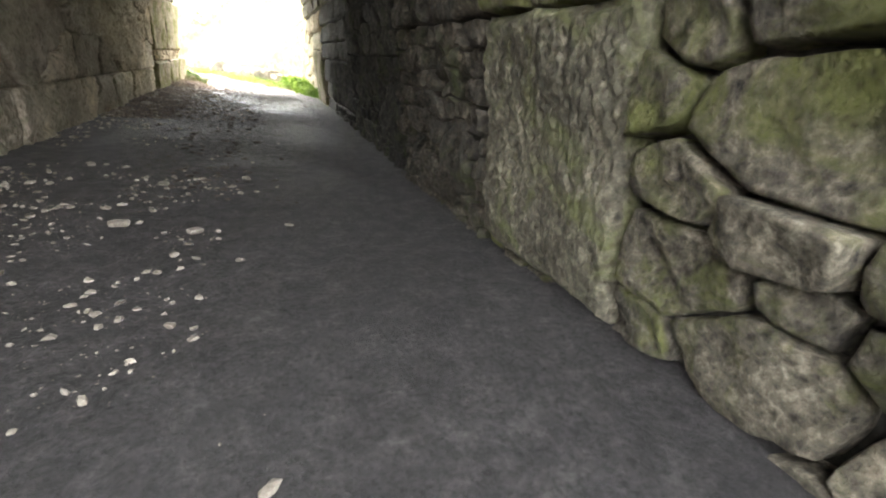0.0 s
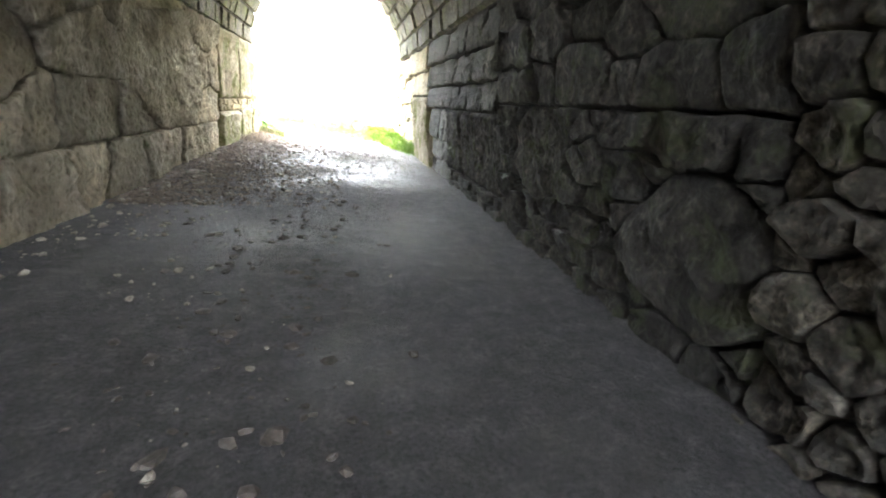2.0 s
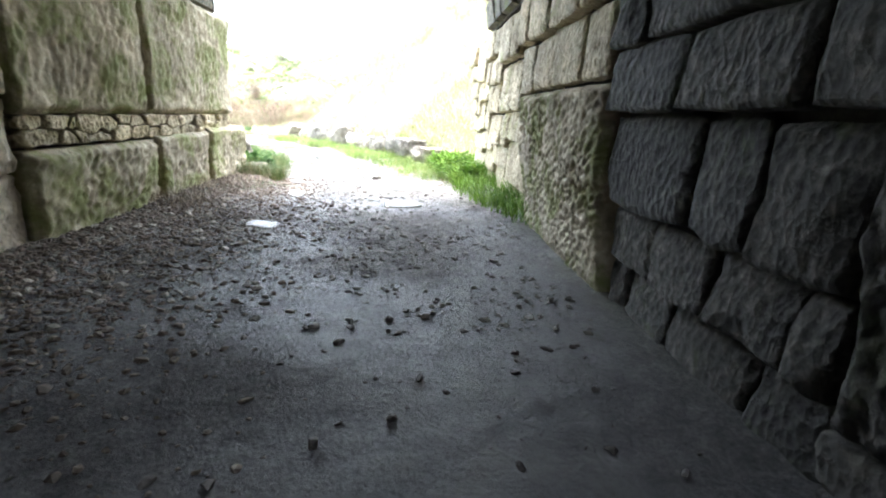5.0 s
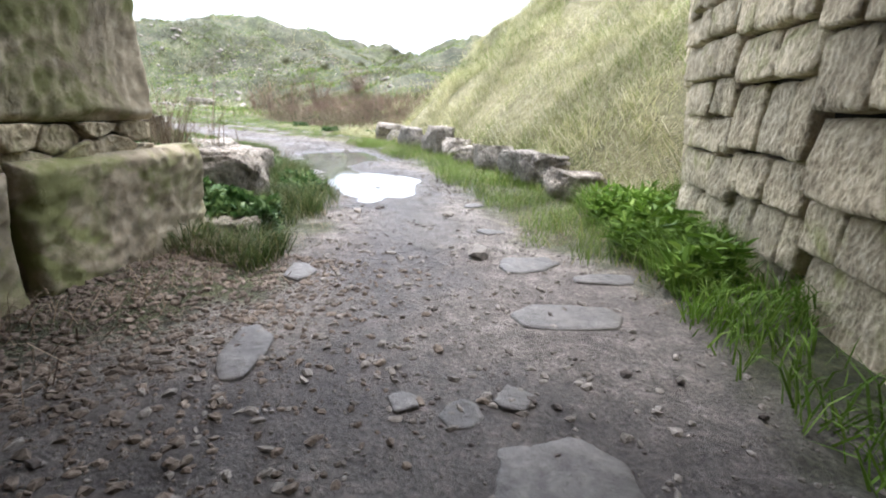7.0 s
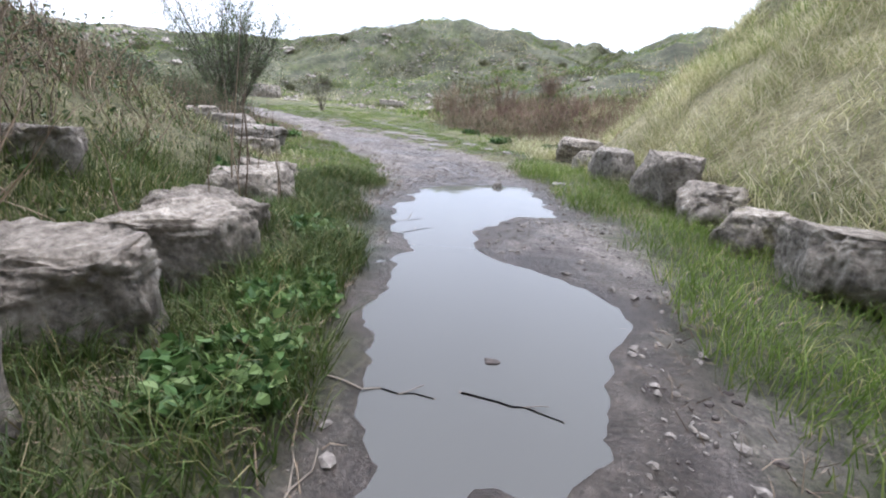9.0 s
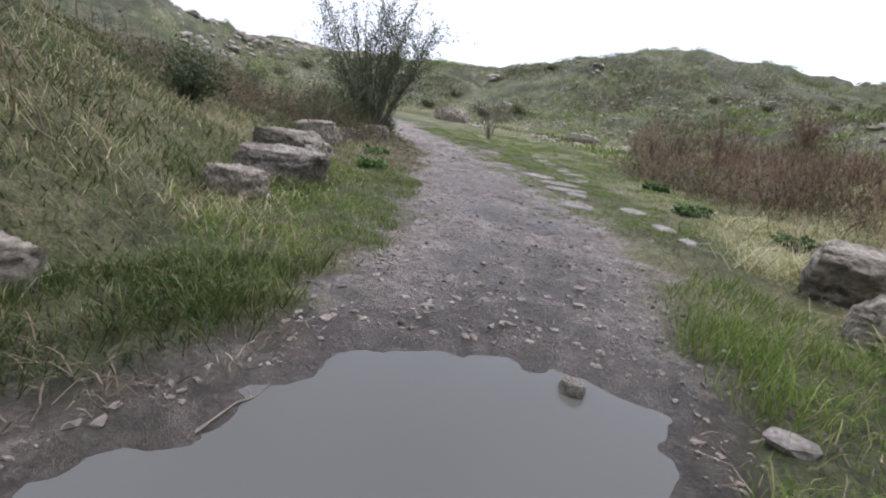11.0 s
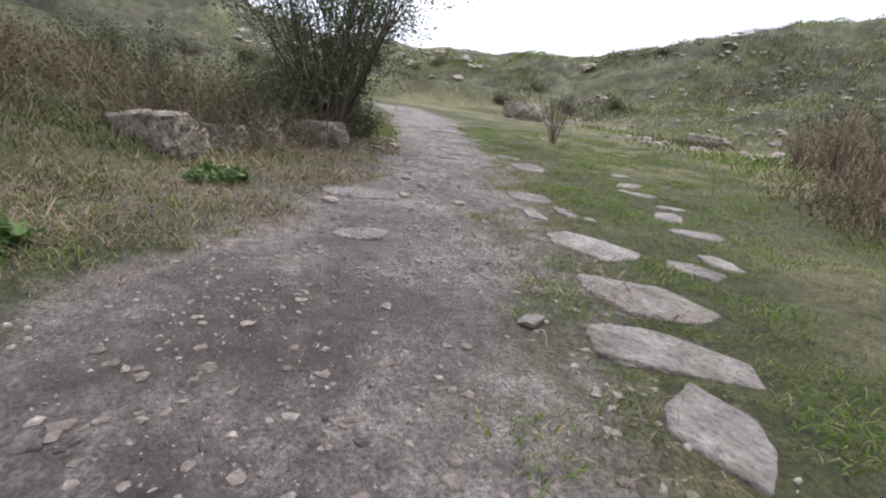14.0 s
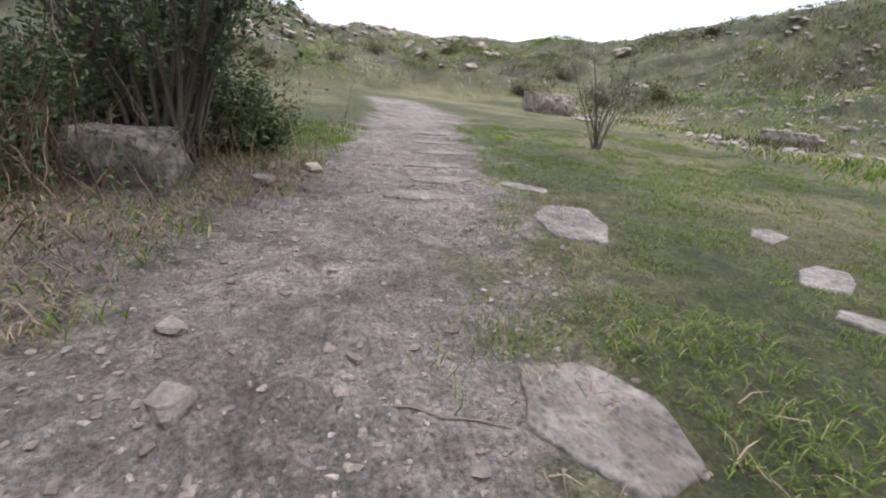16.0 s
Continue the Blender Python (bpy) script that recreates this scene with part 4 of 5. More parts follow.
ROW = "boulders along the track"
RIGHT_ROCKS = [
    (1.15, 24.5, (0.8, 0.6, 0.5), 20), (0.6, 25.6, (1.25, 0.8, 0.66), 118), (-0.15, 26.85, (0.95, 0.65, 0.6), 112), (-0.65, 27.6, (0.6, 0.5, 0.42), 70), (-1.0, 28.4, (0.95, 0.65, 0.6), 100),
    (-1.55, 29.35, (1.15, 0.8, 0.84), 105), (-2.55, 30.7, (1.0, 0.7, 0.68), 120), (-3.1, 31.5, (0.65, 0.5, 0.48), 30), (-3.62, 32.5, (1.1, 0.75, 0.68), 45),
]
for q, (x, y, s, t) in enumerate(RIGHT_ROCKS):
    boulder(x, y, s, t, 100 + q, "weathered grey limestone boulder at the foot of the grassy bank", group=ROW)
LEFT_ROCKS = [
    (-1.95, 21.6, (0.55, 0.4, 0.3), 10), (-2.8, 22.82, (1.1, 0.85, 0.78), 40), (-3.2, 23.68, (0.85, 0.7, 0.62), 40), (-3.55, 24.35, (0.85, 0.7, 0.66), 55), (-4.15, 24.9, (0.9, 0.65, 0.56), 50),
    (-4.85, 25.8, (0.85, 0.65, 0.58), 60), (-4.75, 24.15, (0.6, 0.45, 0.4), 20), (-5.65, 26.5, (0.75, 0.6, 0.45), 35),
    (-8.1, 28.2, (0.8, 0.6, 0.5), 20), (-9.2, 28.9, (1.35, 0.85, 0.66), 55), (-10.75, 29.4, (1.3, 0.85, 0.78), 35), (-11.75, 30.15, (0.9, 0.65, 0.52), 40),
    (-14.65, 31.15, (1.15, 0.75, 0.68), 55), (-15.1, 31.9, (0.8, 0.65, 0.66), 35), (-15.7, 32.5, (0.85, 0.6, 0.52), 15), (-16.9, 31.7, (1.0, 0.6, 0.4), 60), (-16.35, 33.45, (0.95, 0.7, 0.72), 70),
]
for q, (x, y, s, t) in enumerate(LEFT_ROCKS):
    boulder(x, y, s, t, 200 + q, "pitted pale limestone boulder among grass beside the track", group=ROW, sink=0.07)
boulder(-24.2, 51.7, (1.7, 1.1, 0.75), 20, 301, "pale limestone boulder in short turf under the spoil heap")
boulder(-32.6, 46.7, (2.6, 1.4, 1.35), 35, 302, "large squared limestone block lying in turf")


def slab_mesh(seed, size, mat):
    """A worn flat stone with a broken, rounded outline and shallow hollows; size is (long, wide, thick)."""
    r = np.random.default_rng(seed)
    # five to seven broken corners, straight sides between
    k = r.integers(5, 8)
    ang = (np.arange(k) + r.uniform(-0.28, 0.28, k)) * 2 * math.pi / k + r.uniform(0, 6.283)
    c, w = np.cos(ang), np.sin(ang)
    corner = np.c_[c, w] * (r.uniform(0.86, 1.08, k) / np.maximum(np.abs(c), np.abs(w)) ** 0.75)[:, None]
    rim = np.vstack([a + (b - a) * np.linspace(0, 1, 8, endpoint=False)[:, None] for a, b in zip(corner, np.roll(corner, -1, 0))])
    rim = (np.roll(rim, 1, 0) + rim * 3 + np.roll(rim, -1, 0)) / 5
    m = len(rim)
    rim *= (1 + fbm(np.c_[rim * 1.7 + seed, np.zeros(m)], 3, seed % 5)[:, None] * 0.06) * (np.array(size[:2]) / 2)
    steps = ((1.03, -1.0), (1.01, -0.1), (0.99, -0.01), (0.965, 0.03), (0.75, 0.04), (0.5, 0.04), (0.25, 0.04))
    vs = []
    for k, z in steps:
        q = rim * k
        lift = fbm(np.c_[q * 5 + seed, np.zeros(m)], 3, 2) * 0.007 if k < 1 else 0.0
        vs.append(np.c_[q, np.full(m, z * size[2]) + lift])
    vs = np.vstack(vs + [np.array([[0, 0, 0.04 * size[2]]])])
    fs = [(a * m + q, a * m + (q + 1) % m, (a + 1) * m + (q + 1) % m, (a + 1) * m + q) for a in range(len(steps) - 1) for q in range(m)]
    top = (len(steps) - 1) * m
    fs += [(top + q, top + (q + 1) % m, len(vs) - 1) for q in range(m)]
    fs.append(tuple(range(m - 1, -1, -1)))
    me = bpy.data.meshes.new("paving_slab")
    me.from_pydata([tuple(v) for v in vs], [], fs)
    me.polygons.foreach_set("use_smooth", np.full(len(fs), True))
    me.materials.append(mat)
    return me


for q, (x, y, a, b, t) in enumerate(SLABS):
    near_tunnel = y < 24
    ob = new("paving_slab", slab_mesh(400 + q, (a, b, 0.11), wet_slab if near_tunnel else slab_stone))
    ob.matrix_basis = pose(x, y, BEDS[q] + (0.006 if near_tunnel else 0.009), rs.uniform(-0.8, 0.8), rs.uniform(-0.8, 0.8), t)
    tagged(ob, "flat wet stone trodden level with the muddy track" if near_tunnel else "worn grey stone sleeper slab set flush in the trodden track", "slab", "stone slabs in the track")


def scatter(name, n, where, sizes, label, mat, seed, flat=0.65):
    """Loose stones pressed into the ground, all in one mesh."""
    r = np.random.default_rng(seed)
    t = (1 + 5 ** 0.5) / 2
    ico = np.array([(-1, t, 0), (1, t, 0), (-1, -t, 0), (1, -t, 0), (0, -1, t), (0, 1, t), (0, -1, -t), (0, 1, -t), (t, 0, -1), (t, 0, 1), (-t, 0, -1), (-t, 0, 1)]) / math.hypot(1, t)
    tri = np.array([(0, 11, 5), (0, 5, 1), (0, 1, 7), (0, 7, 10), (0, 10, 11), (1, 5, 9), (5, 11, 4), (11, 10, 2), (10, 7, 6), (7, 1, 8), (3, 9, 4), (3, 4, 2), (3, 2, 6), (3, 6, 8), (3, 8, 9), (4, 9, 5), (2, 4, 11), (6, 2, 10), (8, 6, 7), (9, 8, 1)])
    p = where(r, n)
    n = len(p)
    g = lay(p[:, 0], p[:, 1])
    s = sizes[0] * (sizes[1] / sizes[0]) ** (r.random(n) ** 2.2)
    v = ico[None] * (1 + r.normal(0, 0.2, (n, 12, 1)))
    v = v * (s[:, None] * np.c_[r.uniform(.8, 1.4, n), r.uniform(.6, 1.0, n), np.full(n, flat) * r.uniform(.6, 1.1, n)])[:, None, :]
    a = r.uniform(0, 6.28, n)
    c, q = np.cos(a)[:, None], np.sin(a)[:, None]
    v = np.stack([v[..., 0] * c - v[..., 1] * q, v[..., 0] * q + v[..., 1] * c, v[..., 2]], -1)
    v += np.c_[p, g["h"] + s * 0.12][:, None, :]
    f = tri[None] + (np.arange(n) * 12)[:, None, None]
    ob = new(name, mesh_from(name, v.reshape(-1, 3), f.reshape(-1, 3), mat))
    return tagged(ob, label, "gravel", kind="stuff")


def along_track(y0, y1, lo, hi, limit=-0.02):
    def where(r, n):
        p = np.c_[r.uniform(lo, hi, n * 3), r.uniform(y0, y1, n * 3)]
        g = lay(p[:, 0], p[:, 1])
        clump = fbm(p * 1.5, 3, 50)
        ok = (g["sd"] < limit) & (g["pd"] > 0.05) & (clump + r.uniform(-.5, .5, len(p)) > -0.1)
        return p[ok][:n]
    return where


def left_heap(r, n):
    p = np.c_[-2.05 + np.abs(r.normal(0, 0.75, n)), r.uniform(12.5, 21.5, n)]
    return p[(p[:, 0] < 1.2)]


def left_floor(r, n):
    p = np.c_[-1.95 + np.abs(r.normal(0, 0.85, n)), r.uniform(3.0, 19, n)]
    return p[(p[:, 0] < 1.7) & (fbm(p * 1.3, 3, 51) > -0.25)]


def trodden(r, n):
    return np.c_[r.normal(-0.15, 0.35, n), r.uniform(7.5, 15, n)]


def near_floor(r, n):
    p = np.c_[r.uniform(-1.9, 0.3, n), r.uniform(3.4, 8.5, n)]
    return p[fbm(p * 1.1, 3, 52) - p[:, 0] * 0.5 > 0.25]


scatter("tunnel_grit", 2400, near_floor, (0.003, 0.03), "pale broken stone chips on the dark tunnel floor", pebble_stone, 68)
scatter("mud_clods", 700, trodden, (0.006, 0.05), "dark clods kicked up on the tunnel floor", clod_earth, 67, 0.45)
scatter("tunnel_grit", 2600, left_floor, (0.004, 0.045), "scattered pale stone chips on the tunnel floor", pebble_stone, 61)
scatter("gravel_heap", 24000, left_heap, (0.006, 0.03), "loose brown gravel and rubble heaped along the wall foot", heap_gravel, 62)
scatter("track_gravel", 7000, along_track(16, 30, -5, 1.8), (0.006, 0.032), "small grey stones trodden into the muddy track", pebble_stone, 63)
scatter("mud_clods", 2600, along_track(14, 33, -9, 1.8), (0.006, 0.03), "dark crumbs of trodden mud on the track", clod_earth, 66)
scatter("mud_clods", 7000, along_track(27, 37.5, -17, -3), (0.006, 0.04), "lumps of trodden brown mud on the trail", trail_mud, 69, 0.3)
scatter("trail_gravel", 7000, along_track(29, 39, -19, -3, 0.4), (0.005, 0.024), "small pale stones lying on the worn trail", pebble_stone, 64)

# ---- grass ----
def blades(p, z, length, width, lean, r, curl=0.5):
    """Curved tapering blades rooted at p, three triangles each."""
    n = len(p)
    a, w = r.uniform(0, 6.283, n), r.uniform(0, 6.283, n)
    d = np.c_[np.cos(a), np.sin(a)]
    s = np.c_[-np.sin(w), np.cos(w)] * (width / 2)[:, None]
    L, k = length[:, None], lean[:, None]
    root = np.c_[p, z - 0.01]
    mid = root + np.c_[d * L * k * 0.35, (length * 0.55)[:, None]]
    tip = root + np.c_[d * L * k, (length * (1 - curl * lean * 0.55))[:, None]]
    s3 = np.c_[s, np.zeros(n)]
    v = np.stack([root - s3, root + s3, mid - s3 * .8, mid + s3 * .8, tip], 1)
    f = np.array([(0, 1, 3), (0, 3, 2), (2, 3, 4)])[None] + (np.arange(n) * 5)[:, None, None]
    return v.reshape(-1, 3), f.reshape(-1, 3)


def sow(name, n, box, keep, length, width, lean, mat, label, seed, clump=2.0):
    """Grass over the box (x0, x1, y0, y1) where keep(ground, points, noise) is above a random number."""
    r = np.random.default_rng(seed)
    p = np.c_[r.uniform(box[0], box[1], n), r.uniform(box[2], box[3], n)]
    g = lay(p[:, 0], p[:, 1])
    c = fbm(p * clump, 3, seed)
    ok = r.random(n) < keep(g, p, c)
    p, c, z = p[ok], c[ok], g["h"][ok]
    m = len(p)
    ln = r.uniform(length[0], length[1], m) * np.clip(1 + 0.55 * c, 0.35, 1.7)
    v, f = blades(p, z, ln, r.uniform(width[0], width[1], m), r.uniform(lean[0], lean[1], m), r)
    ob = new(name, mesh_from(name, v, f, mat))
    return tagged(ob, label, "grass", kind="stuff")


def off_tunnel(p):
    return (p[:, 1] > 21.0) | (np.abs(p[:, 0]) > 3.3)


def verge(side, far=2.6):
    def keep(g, p, c):
        s = (g["side"] > 0) if side > 0 else (g["side"] < 0)
        return s * off_tunnel(p) * smooth(-0.12, 0.15, g["sd"] + c * 0.22) * (1 - smooth(far * 0.6, far, g["sd"])) * np.clip(0.75 + c * 0.6, 0.15, 1) * (g["pd"] > 0.1)
    return keep


def slope(side, near=1.2, far=11):
    def keep(g, p, c):
        s = (g["side"] > 0) if side > 0 else (g["side"] < 0)
        return s * off_tunnel(p) * smooth(near * 0.6, near, g["sd"]) * (1 - smooth(far * 0.5, far, g["sd"])) * np.clip(0.55 + c * 0.9, 0.05, 1)
    return keep


def off_slabs(p):
    free = np.ones(len(p), bool)
    for x, y, a, b, t in SLABS:
        u, v = p[:, 0] - x, p[:, 1] - y
        cs, sn = math.cos(radians(t)), math.sin(radians(t))
        free &= (np.abs(u * cs + v * sn) > a * 0.5) | (np.abs(v * cs - u * sn) > b * 0.58)
    return free


def turf(g, p, c):
    return off_slabs(p) * (g["side"] < 0) * smooth(-0.55, 0.1, g["sd"] + c * 0.4) * (1 - smooth(5, 9, g["sd"])) * np.clip(0.6 + c * 0.8, 0.05, 1)


sow("verge_grass", 110000, (-5.8, -1.0, 21.0, 28.5), verge(1), (0.10, 0.27), (0.004, 0.008), (0.3, 1.1), grass_deep, "lush wet green grass along the track edge", 71)
sow("verge_grass", 90000, (-4.6, 2.4, 21.6, 31.6), verge(-1, 2.0), (0.09, 0.24), (0.004, 0.008), (0.3, 1.1), grass_green, "green grass between the track and the boulders", 72)
def trail_side(g, p, c):
    return verge(1, 3.4)(g, p, c) * (1 - 0.55 * smooth(-10.5, -12.5, p[:, 0]) * smooth(-19, -16.5, p[:, 0]))


def litter_side(g, p, c):
    return (g["side"] > 0) * smooth(-0.2, 0.3, g["sd"] + c * 0.3) * (1 - smooth(1.6, 2.8, g["sd"])) * np.clip(0.7 + c, 0.1, 1)


sow("plant_litter", 36000, (-18.5, -10.5, 29.5, 35.2), litter_side, (0.04, 0.14), (0.004, 0.01), (1.3, 2.0), dead_stem, "dead bracken and leaf litter trodden flat beside the trail", 85, 1.8)
sow("verge_grass", 170000, (-22, -5.0, 27.5, 37), trail_side, (0.03, 0.11), (0.006, 0.012), (0.3, 1.2), grass_green, "rough green grass beside the stony trail", 73, 2.6)
sow("turf", 300000, (-24, -5, 32.0, 44.0), turf, (0.02, 0.075), (0.004, 0.009), (0.6, 1.6), grass_green, "short green turf between worn stone slabs", 74, 2.4)
sow("bank_grass", 230000, (-6, 9, 21.6, 42), slope(-1, 1.6, 13), (0.09, 0.3), (0.007, 0.014), (0.7, 1.9), grass_dry, "pale dry tussock grass on the steep bank", 75, 1.0)
def tussocks(g, p, c):
    return slope(-1, 1.4, 13)(g, p, c) * smooth(0.05, 0.35, c)


sow("bank_tussocks", 150000, (-6, 9, 21.6, 42), tussocks, (0.2, 0.42), (0.006, 0.013), (1.1, 2.0), grass_dry, "bleached tussocks of long dead grass on the steep bank", 86, 1.3)
sow("bank_tussocks", 45000, (-6, 9, 21.6, 42), tussocks, (0.12, 0.3), (0.006, 0.012), (0.6, 1.6), grass_green, "green tufts among the dead grass on the steep bank", 87, 0.6)
sow("hill_grass", 170000, (-28, -3, 19, 33), slope(1, 1.4, 13), (0.05, 0.16), (0.007, 0.014), (0.5, 1.6), grass_deep, "rough tussock grass on the hillside", 76, 0.8)
sow("hill_grass", 60000, (-28, -3, 19, 33), slope(1, 1.2, 13), (0.08, 0.24), (0.005, 0.01), (0.6, 1.5), grass_dry, "dead straw-coloured grass on the hillside", 77, 0.8)


def wall_strip(g, p, c):
    edge = np.interp(p[:, 1], [18.2, 19.5, 21, 22.4, 24], [1.85, 1.65, 1.4, 1.25, 1.0])
    return (p[:, 0] > edge + c * 0.15) * np.clip(0.55 + c, 0.05, 1) * smooth(18.3, 20, p[:, 1])


sow("wall_grass", 16000, (1.1, 2.5, 18.3, 24.2), wall_strip, (0.14, 0.36), (0.007, 0.014), (0.3, 1.1), grass_bright, "tall bright green grass growing at the wall foot", 78, 2.2)


def dry_heap(g, p, c):
    return np.clip(0.5 + c, 0.05, 1) * smooth(-1.2, -1.9, p[:, 0])


sow("dead_grass", 6000, (-2.3, -1.1, 18.5, 21.8), dry_heap, (0.06, 0.2), (0.003, 0.006), (0.8, 1.8), dead_stem, "flattened brown dead grass at the wall foot", 79)


def far_cover(g, p, c):
    return smooth(5, 10, g["sd"]) * np.clip(0.5 + c * 1.2, 0.02, 1)


sow("far_tussocks", 200000, (-62, 8, 34, 82), far_cover, (0.1, 0.28), (0.02, 0.05), (0.5, 1.6), grass_green, "rough grass and heather on the spoil heaps", 80, 0.25)
sow("far_tussocks", 60000, (-75, 12, 28, 88), far_cover, (0.1, 0.3), (0.02, 0.05), (0.5, 1.6), grass_dry, "straw-coloured tussocks on the spoil heaps", 81, 0.3)


def heath(g, p, c):
    return smooth(7, 11, g["sd"]) * smooth(0.0, 0.5, c)


sow("heather", 120000, (-62, 8, 34, 82), heath, (0.12, 0.4), (0.02, 0.05), (0.5, 1.4), leaf_scrub, "dark heather and scrub on the spoil heaps", 84, 0.3)


def edges(g, p, c):
    return off_tunnel(p) * (1 - smooth(0.0, 0.9, np.abs(g["sd"] - 0.25))) * np.clip(0.4 + c * 1.2, 0.02, 1) * (g["pd"] > 0.1)


sow("plant_litter", 110000, (-16, 2.4, 20.8, 38), edges, (0.04, 0.13), (0.003, 0.007), (1.2, 1.9), dead_stem, "dead brown grass and leaf litter along the track edge", 82, 2.5)
sow("plant_litter", 40000, (-20, 0, 20.8, 34), slope(1, 0.6, 9), (0.08, 0.22), (0.004, 0.008), (1.0, 1.9), dead_stem, "dead brown stalks lying in the rough grass", 83, 1.5)


# ---- shrubs ----
def tube(path, r0, r1, vs, fs, sides=5):
    base = len(vs)
    m = len(path)
    for q, c in enumerate(path):
        rad = r0 + (r1 - r0) * q / (m - 1)
        for s in range(sides):
            a = 6.283 * s / sides
            vs.append((c[0] + rad * math.cos(a), c[1] + rad * math.sin(a), c[2]))
    for q in range(m - 1):
        for s in range(sides):
            a, b = base + q * sides + s, base + q * sides + (s + 1) % sides
            fs.append((a, b, b + sides, a + sides))


def sway(r, start, way, length, steps, bend):
    pts, c, w = [tuple(start)], np.array(start, float), np.array(way, float)
    for _ in range(steps):
        w = w + r.normal(0, bend, 3) + (0, 0, 0.03)
        w /= np.linalg.norm(w)
        c = c + w * length / steps
        pts.append(tuple(c))
    return pts, w


def leaves(points, size, r, mat, name, shape=0.5, lobes=1):
    n = len(points)
    u = r.normal(0, 1, (n, 3))
    u[:, 2] = np.abs(u[:, 2]) * 0.5
    u /= np.linalg.norm(u, axis=1)[:, None]
    w = np.cross(u, r.normal(0, 1, (n, 3)))
    w /= np.linalg.norm(w, axis=1)[:, None]
    s = r.uniform(0.6, 1.3, n)[:, None] * size
    if lobes == 3:
        # three toothed leaflets from one stalk
        turn = np.repeat(np.array([-0.95, 0.0, 0.95])[None], n, 0).ravel()[:, None]
        points, u, w, s = [np.repeat(q, 3, 0) for q in (points, u, w, s)]
        u, w = u * np.cos(turn) + w * np.sin(turn), w * np.cos(turn) - u * np.sin(turn)
        n *= 3
    fold, k = np.cross(u, w) * s * 0.14, s * shape * 0.5
    v = np.stack([points, points + u * s * .25 + w * k + fold, points + u * s * .65 + w * k * .75 + fold, points + u * s, points + u * s * .65 - w * k * .75 + fold, points + u * s * .25 - w * k + fold], 1)
    f = np.array([(0, 3, 2, 1), (0, 5, 4, 3)])[None] + (np.arange(n) * 6)[:, None, None]
    return mesh_from(name, v.reshape(-1, 3), f.reshape(-1, 4), mat)


def shrub(x, y, height, spread, stems, twigs, leaf_n, leaf_size, leaf_mat, stem_mat, label, seed, name="shrub", thick=0.02, leaf_from=0.5, sink=0.03):
    """Many stems from one root, forking into twigs, with single leaves on the outer parts."""
    r = np.random.default_rng(seed)
    vs, fs, ends = [], [], []
    for _ in range(stems):
        a = r.uniform(0, 6.283)
        k = r.uniform(0.05, 1) ** 0.7 * spread / height
        ln = height * r.uniform(0.65, 1.05)
        pts, w = sway(r, (r.normal(0, .06 * spread), r.normal(0, .06 * spread), -sink), (math.cos(a) * k, math.sin(a) * k, 1), ln, 7, 0.07)
        tube(pts, thick * r.uniform(.5, 1.1), thick * 0.15, vs, fs, 4)
        for _ in range(twigs):
            q = r.integers(2, 7)
            pts2, w2 = sway(r, pts[q], w + r.normal(0, 0.55, 3), ln * r.uniform(0.15, 0.4), 4, 0.16)
            tube(pts2, thick * 0.3, thick * 0.08, vs, fs, 3)
            ends += [np.array(c) for c in pts2[1:]]
        ends += [np.array(c) for c in pts[max(1, int(7 * leaf_from)):]]
    root = new(name)
    root.matrix_basis = pose(x, y, H(x, y))
    part("branchwork", _poly("branchwork", vs, fs, stem_mat), root)["kind"] = "stuff"
    if leaf_n:
        e = np.array(ends)
        pick = e[r.integers(0, len(e), leaf_n)] + r.normal(0, leaf_size * 1.1, (leaf_n, 3))
        pick[:, 2] = np.maximum(pick[:, 2], 0.02)
        part("foliage", leaves(pick, leaf_size, r, leaf_mat, "foliage"), root)["kind"] = "stuff"
    return tagged(root, label, "shrub")


def _poly(name, vs, fs, mat):
    me = bpy.data.meshes.new(name)
    me.from_pydata(vs, [], fs)
    me.materials.append(mat)
    me.polygons.foreach_set("use_smooth", np.full(len(fs), True))
    return me


shrub(-17.0, 33.6, 4.5, 2.7, 40, 13, 17000, 0.06, leaf_dark, bark, "tall many-stemmed willow bush with sparse grey-green leaves", 501, "willow_bush", 0.035, 0.35)
SCRUB = [
    (-16.8, 32.1, 0.9, 1.4, "dark leafy bramble thicket on the hillside"), (-17.7, 32.5, 1.3, 1.6, "dark leafy bramble thicket on the hillside"), (-12.0, 28.0, 1.0, 1.0, "dark leafy bramble thicket on the hillside"),
    (-19.3, 30.0, 1.3, 1.4, "dark ivy-green scrub on the hillside"), (-21.8, 28.6, 1.3, 1.5, "dark ivy-green scrub on the hillside"), (-6.4, 23.2, 1.5, 1.1, "grey-green shrub behind the boulders"), (-7.2, 22.2, 1.3, 1.0, "grey-green shrub behind the boulders"), (-5.2, 22.6, 1.7, 1.2, "grey-green shrub behind the boulders"),
    (-17.7, 34.35, 0.7, 0.8, "dark leafy bramble thicket on the hillside"), (-18.3, 34.0, 1.0, 1.0, "dark leafy bramble thicket on the hillside"), (-17.0, 33.0, 1.3, 1.2, "dark leafy bramble thicket on the hillside"), (-18.6, 33.0, 1.6, 1.5, "dark leafy bramble thicket on the hillside"),
]
for q, (x, y, h, s, lab) in enumerate(SCRUB):
    shrub(x, y, h, s, 26, 7, 2400, 0.065, leaf_dark if q != 6 else leaf_scrub, bark, lab, 520 + q, "bramble", 0.012, 0.2)
DEAD = [(-3.7, 23.35, 1.0, 0.8, 30), (-4.0, 23.5, 1.1, 0.8, 34), (-3.5, 22.9, 0.8, 0.6, 22), (-4.6, 23.4, 1.1, 0.9, 30)]
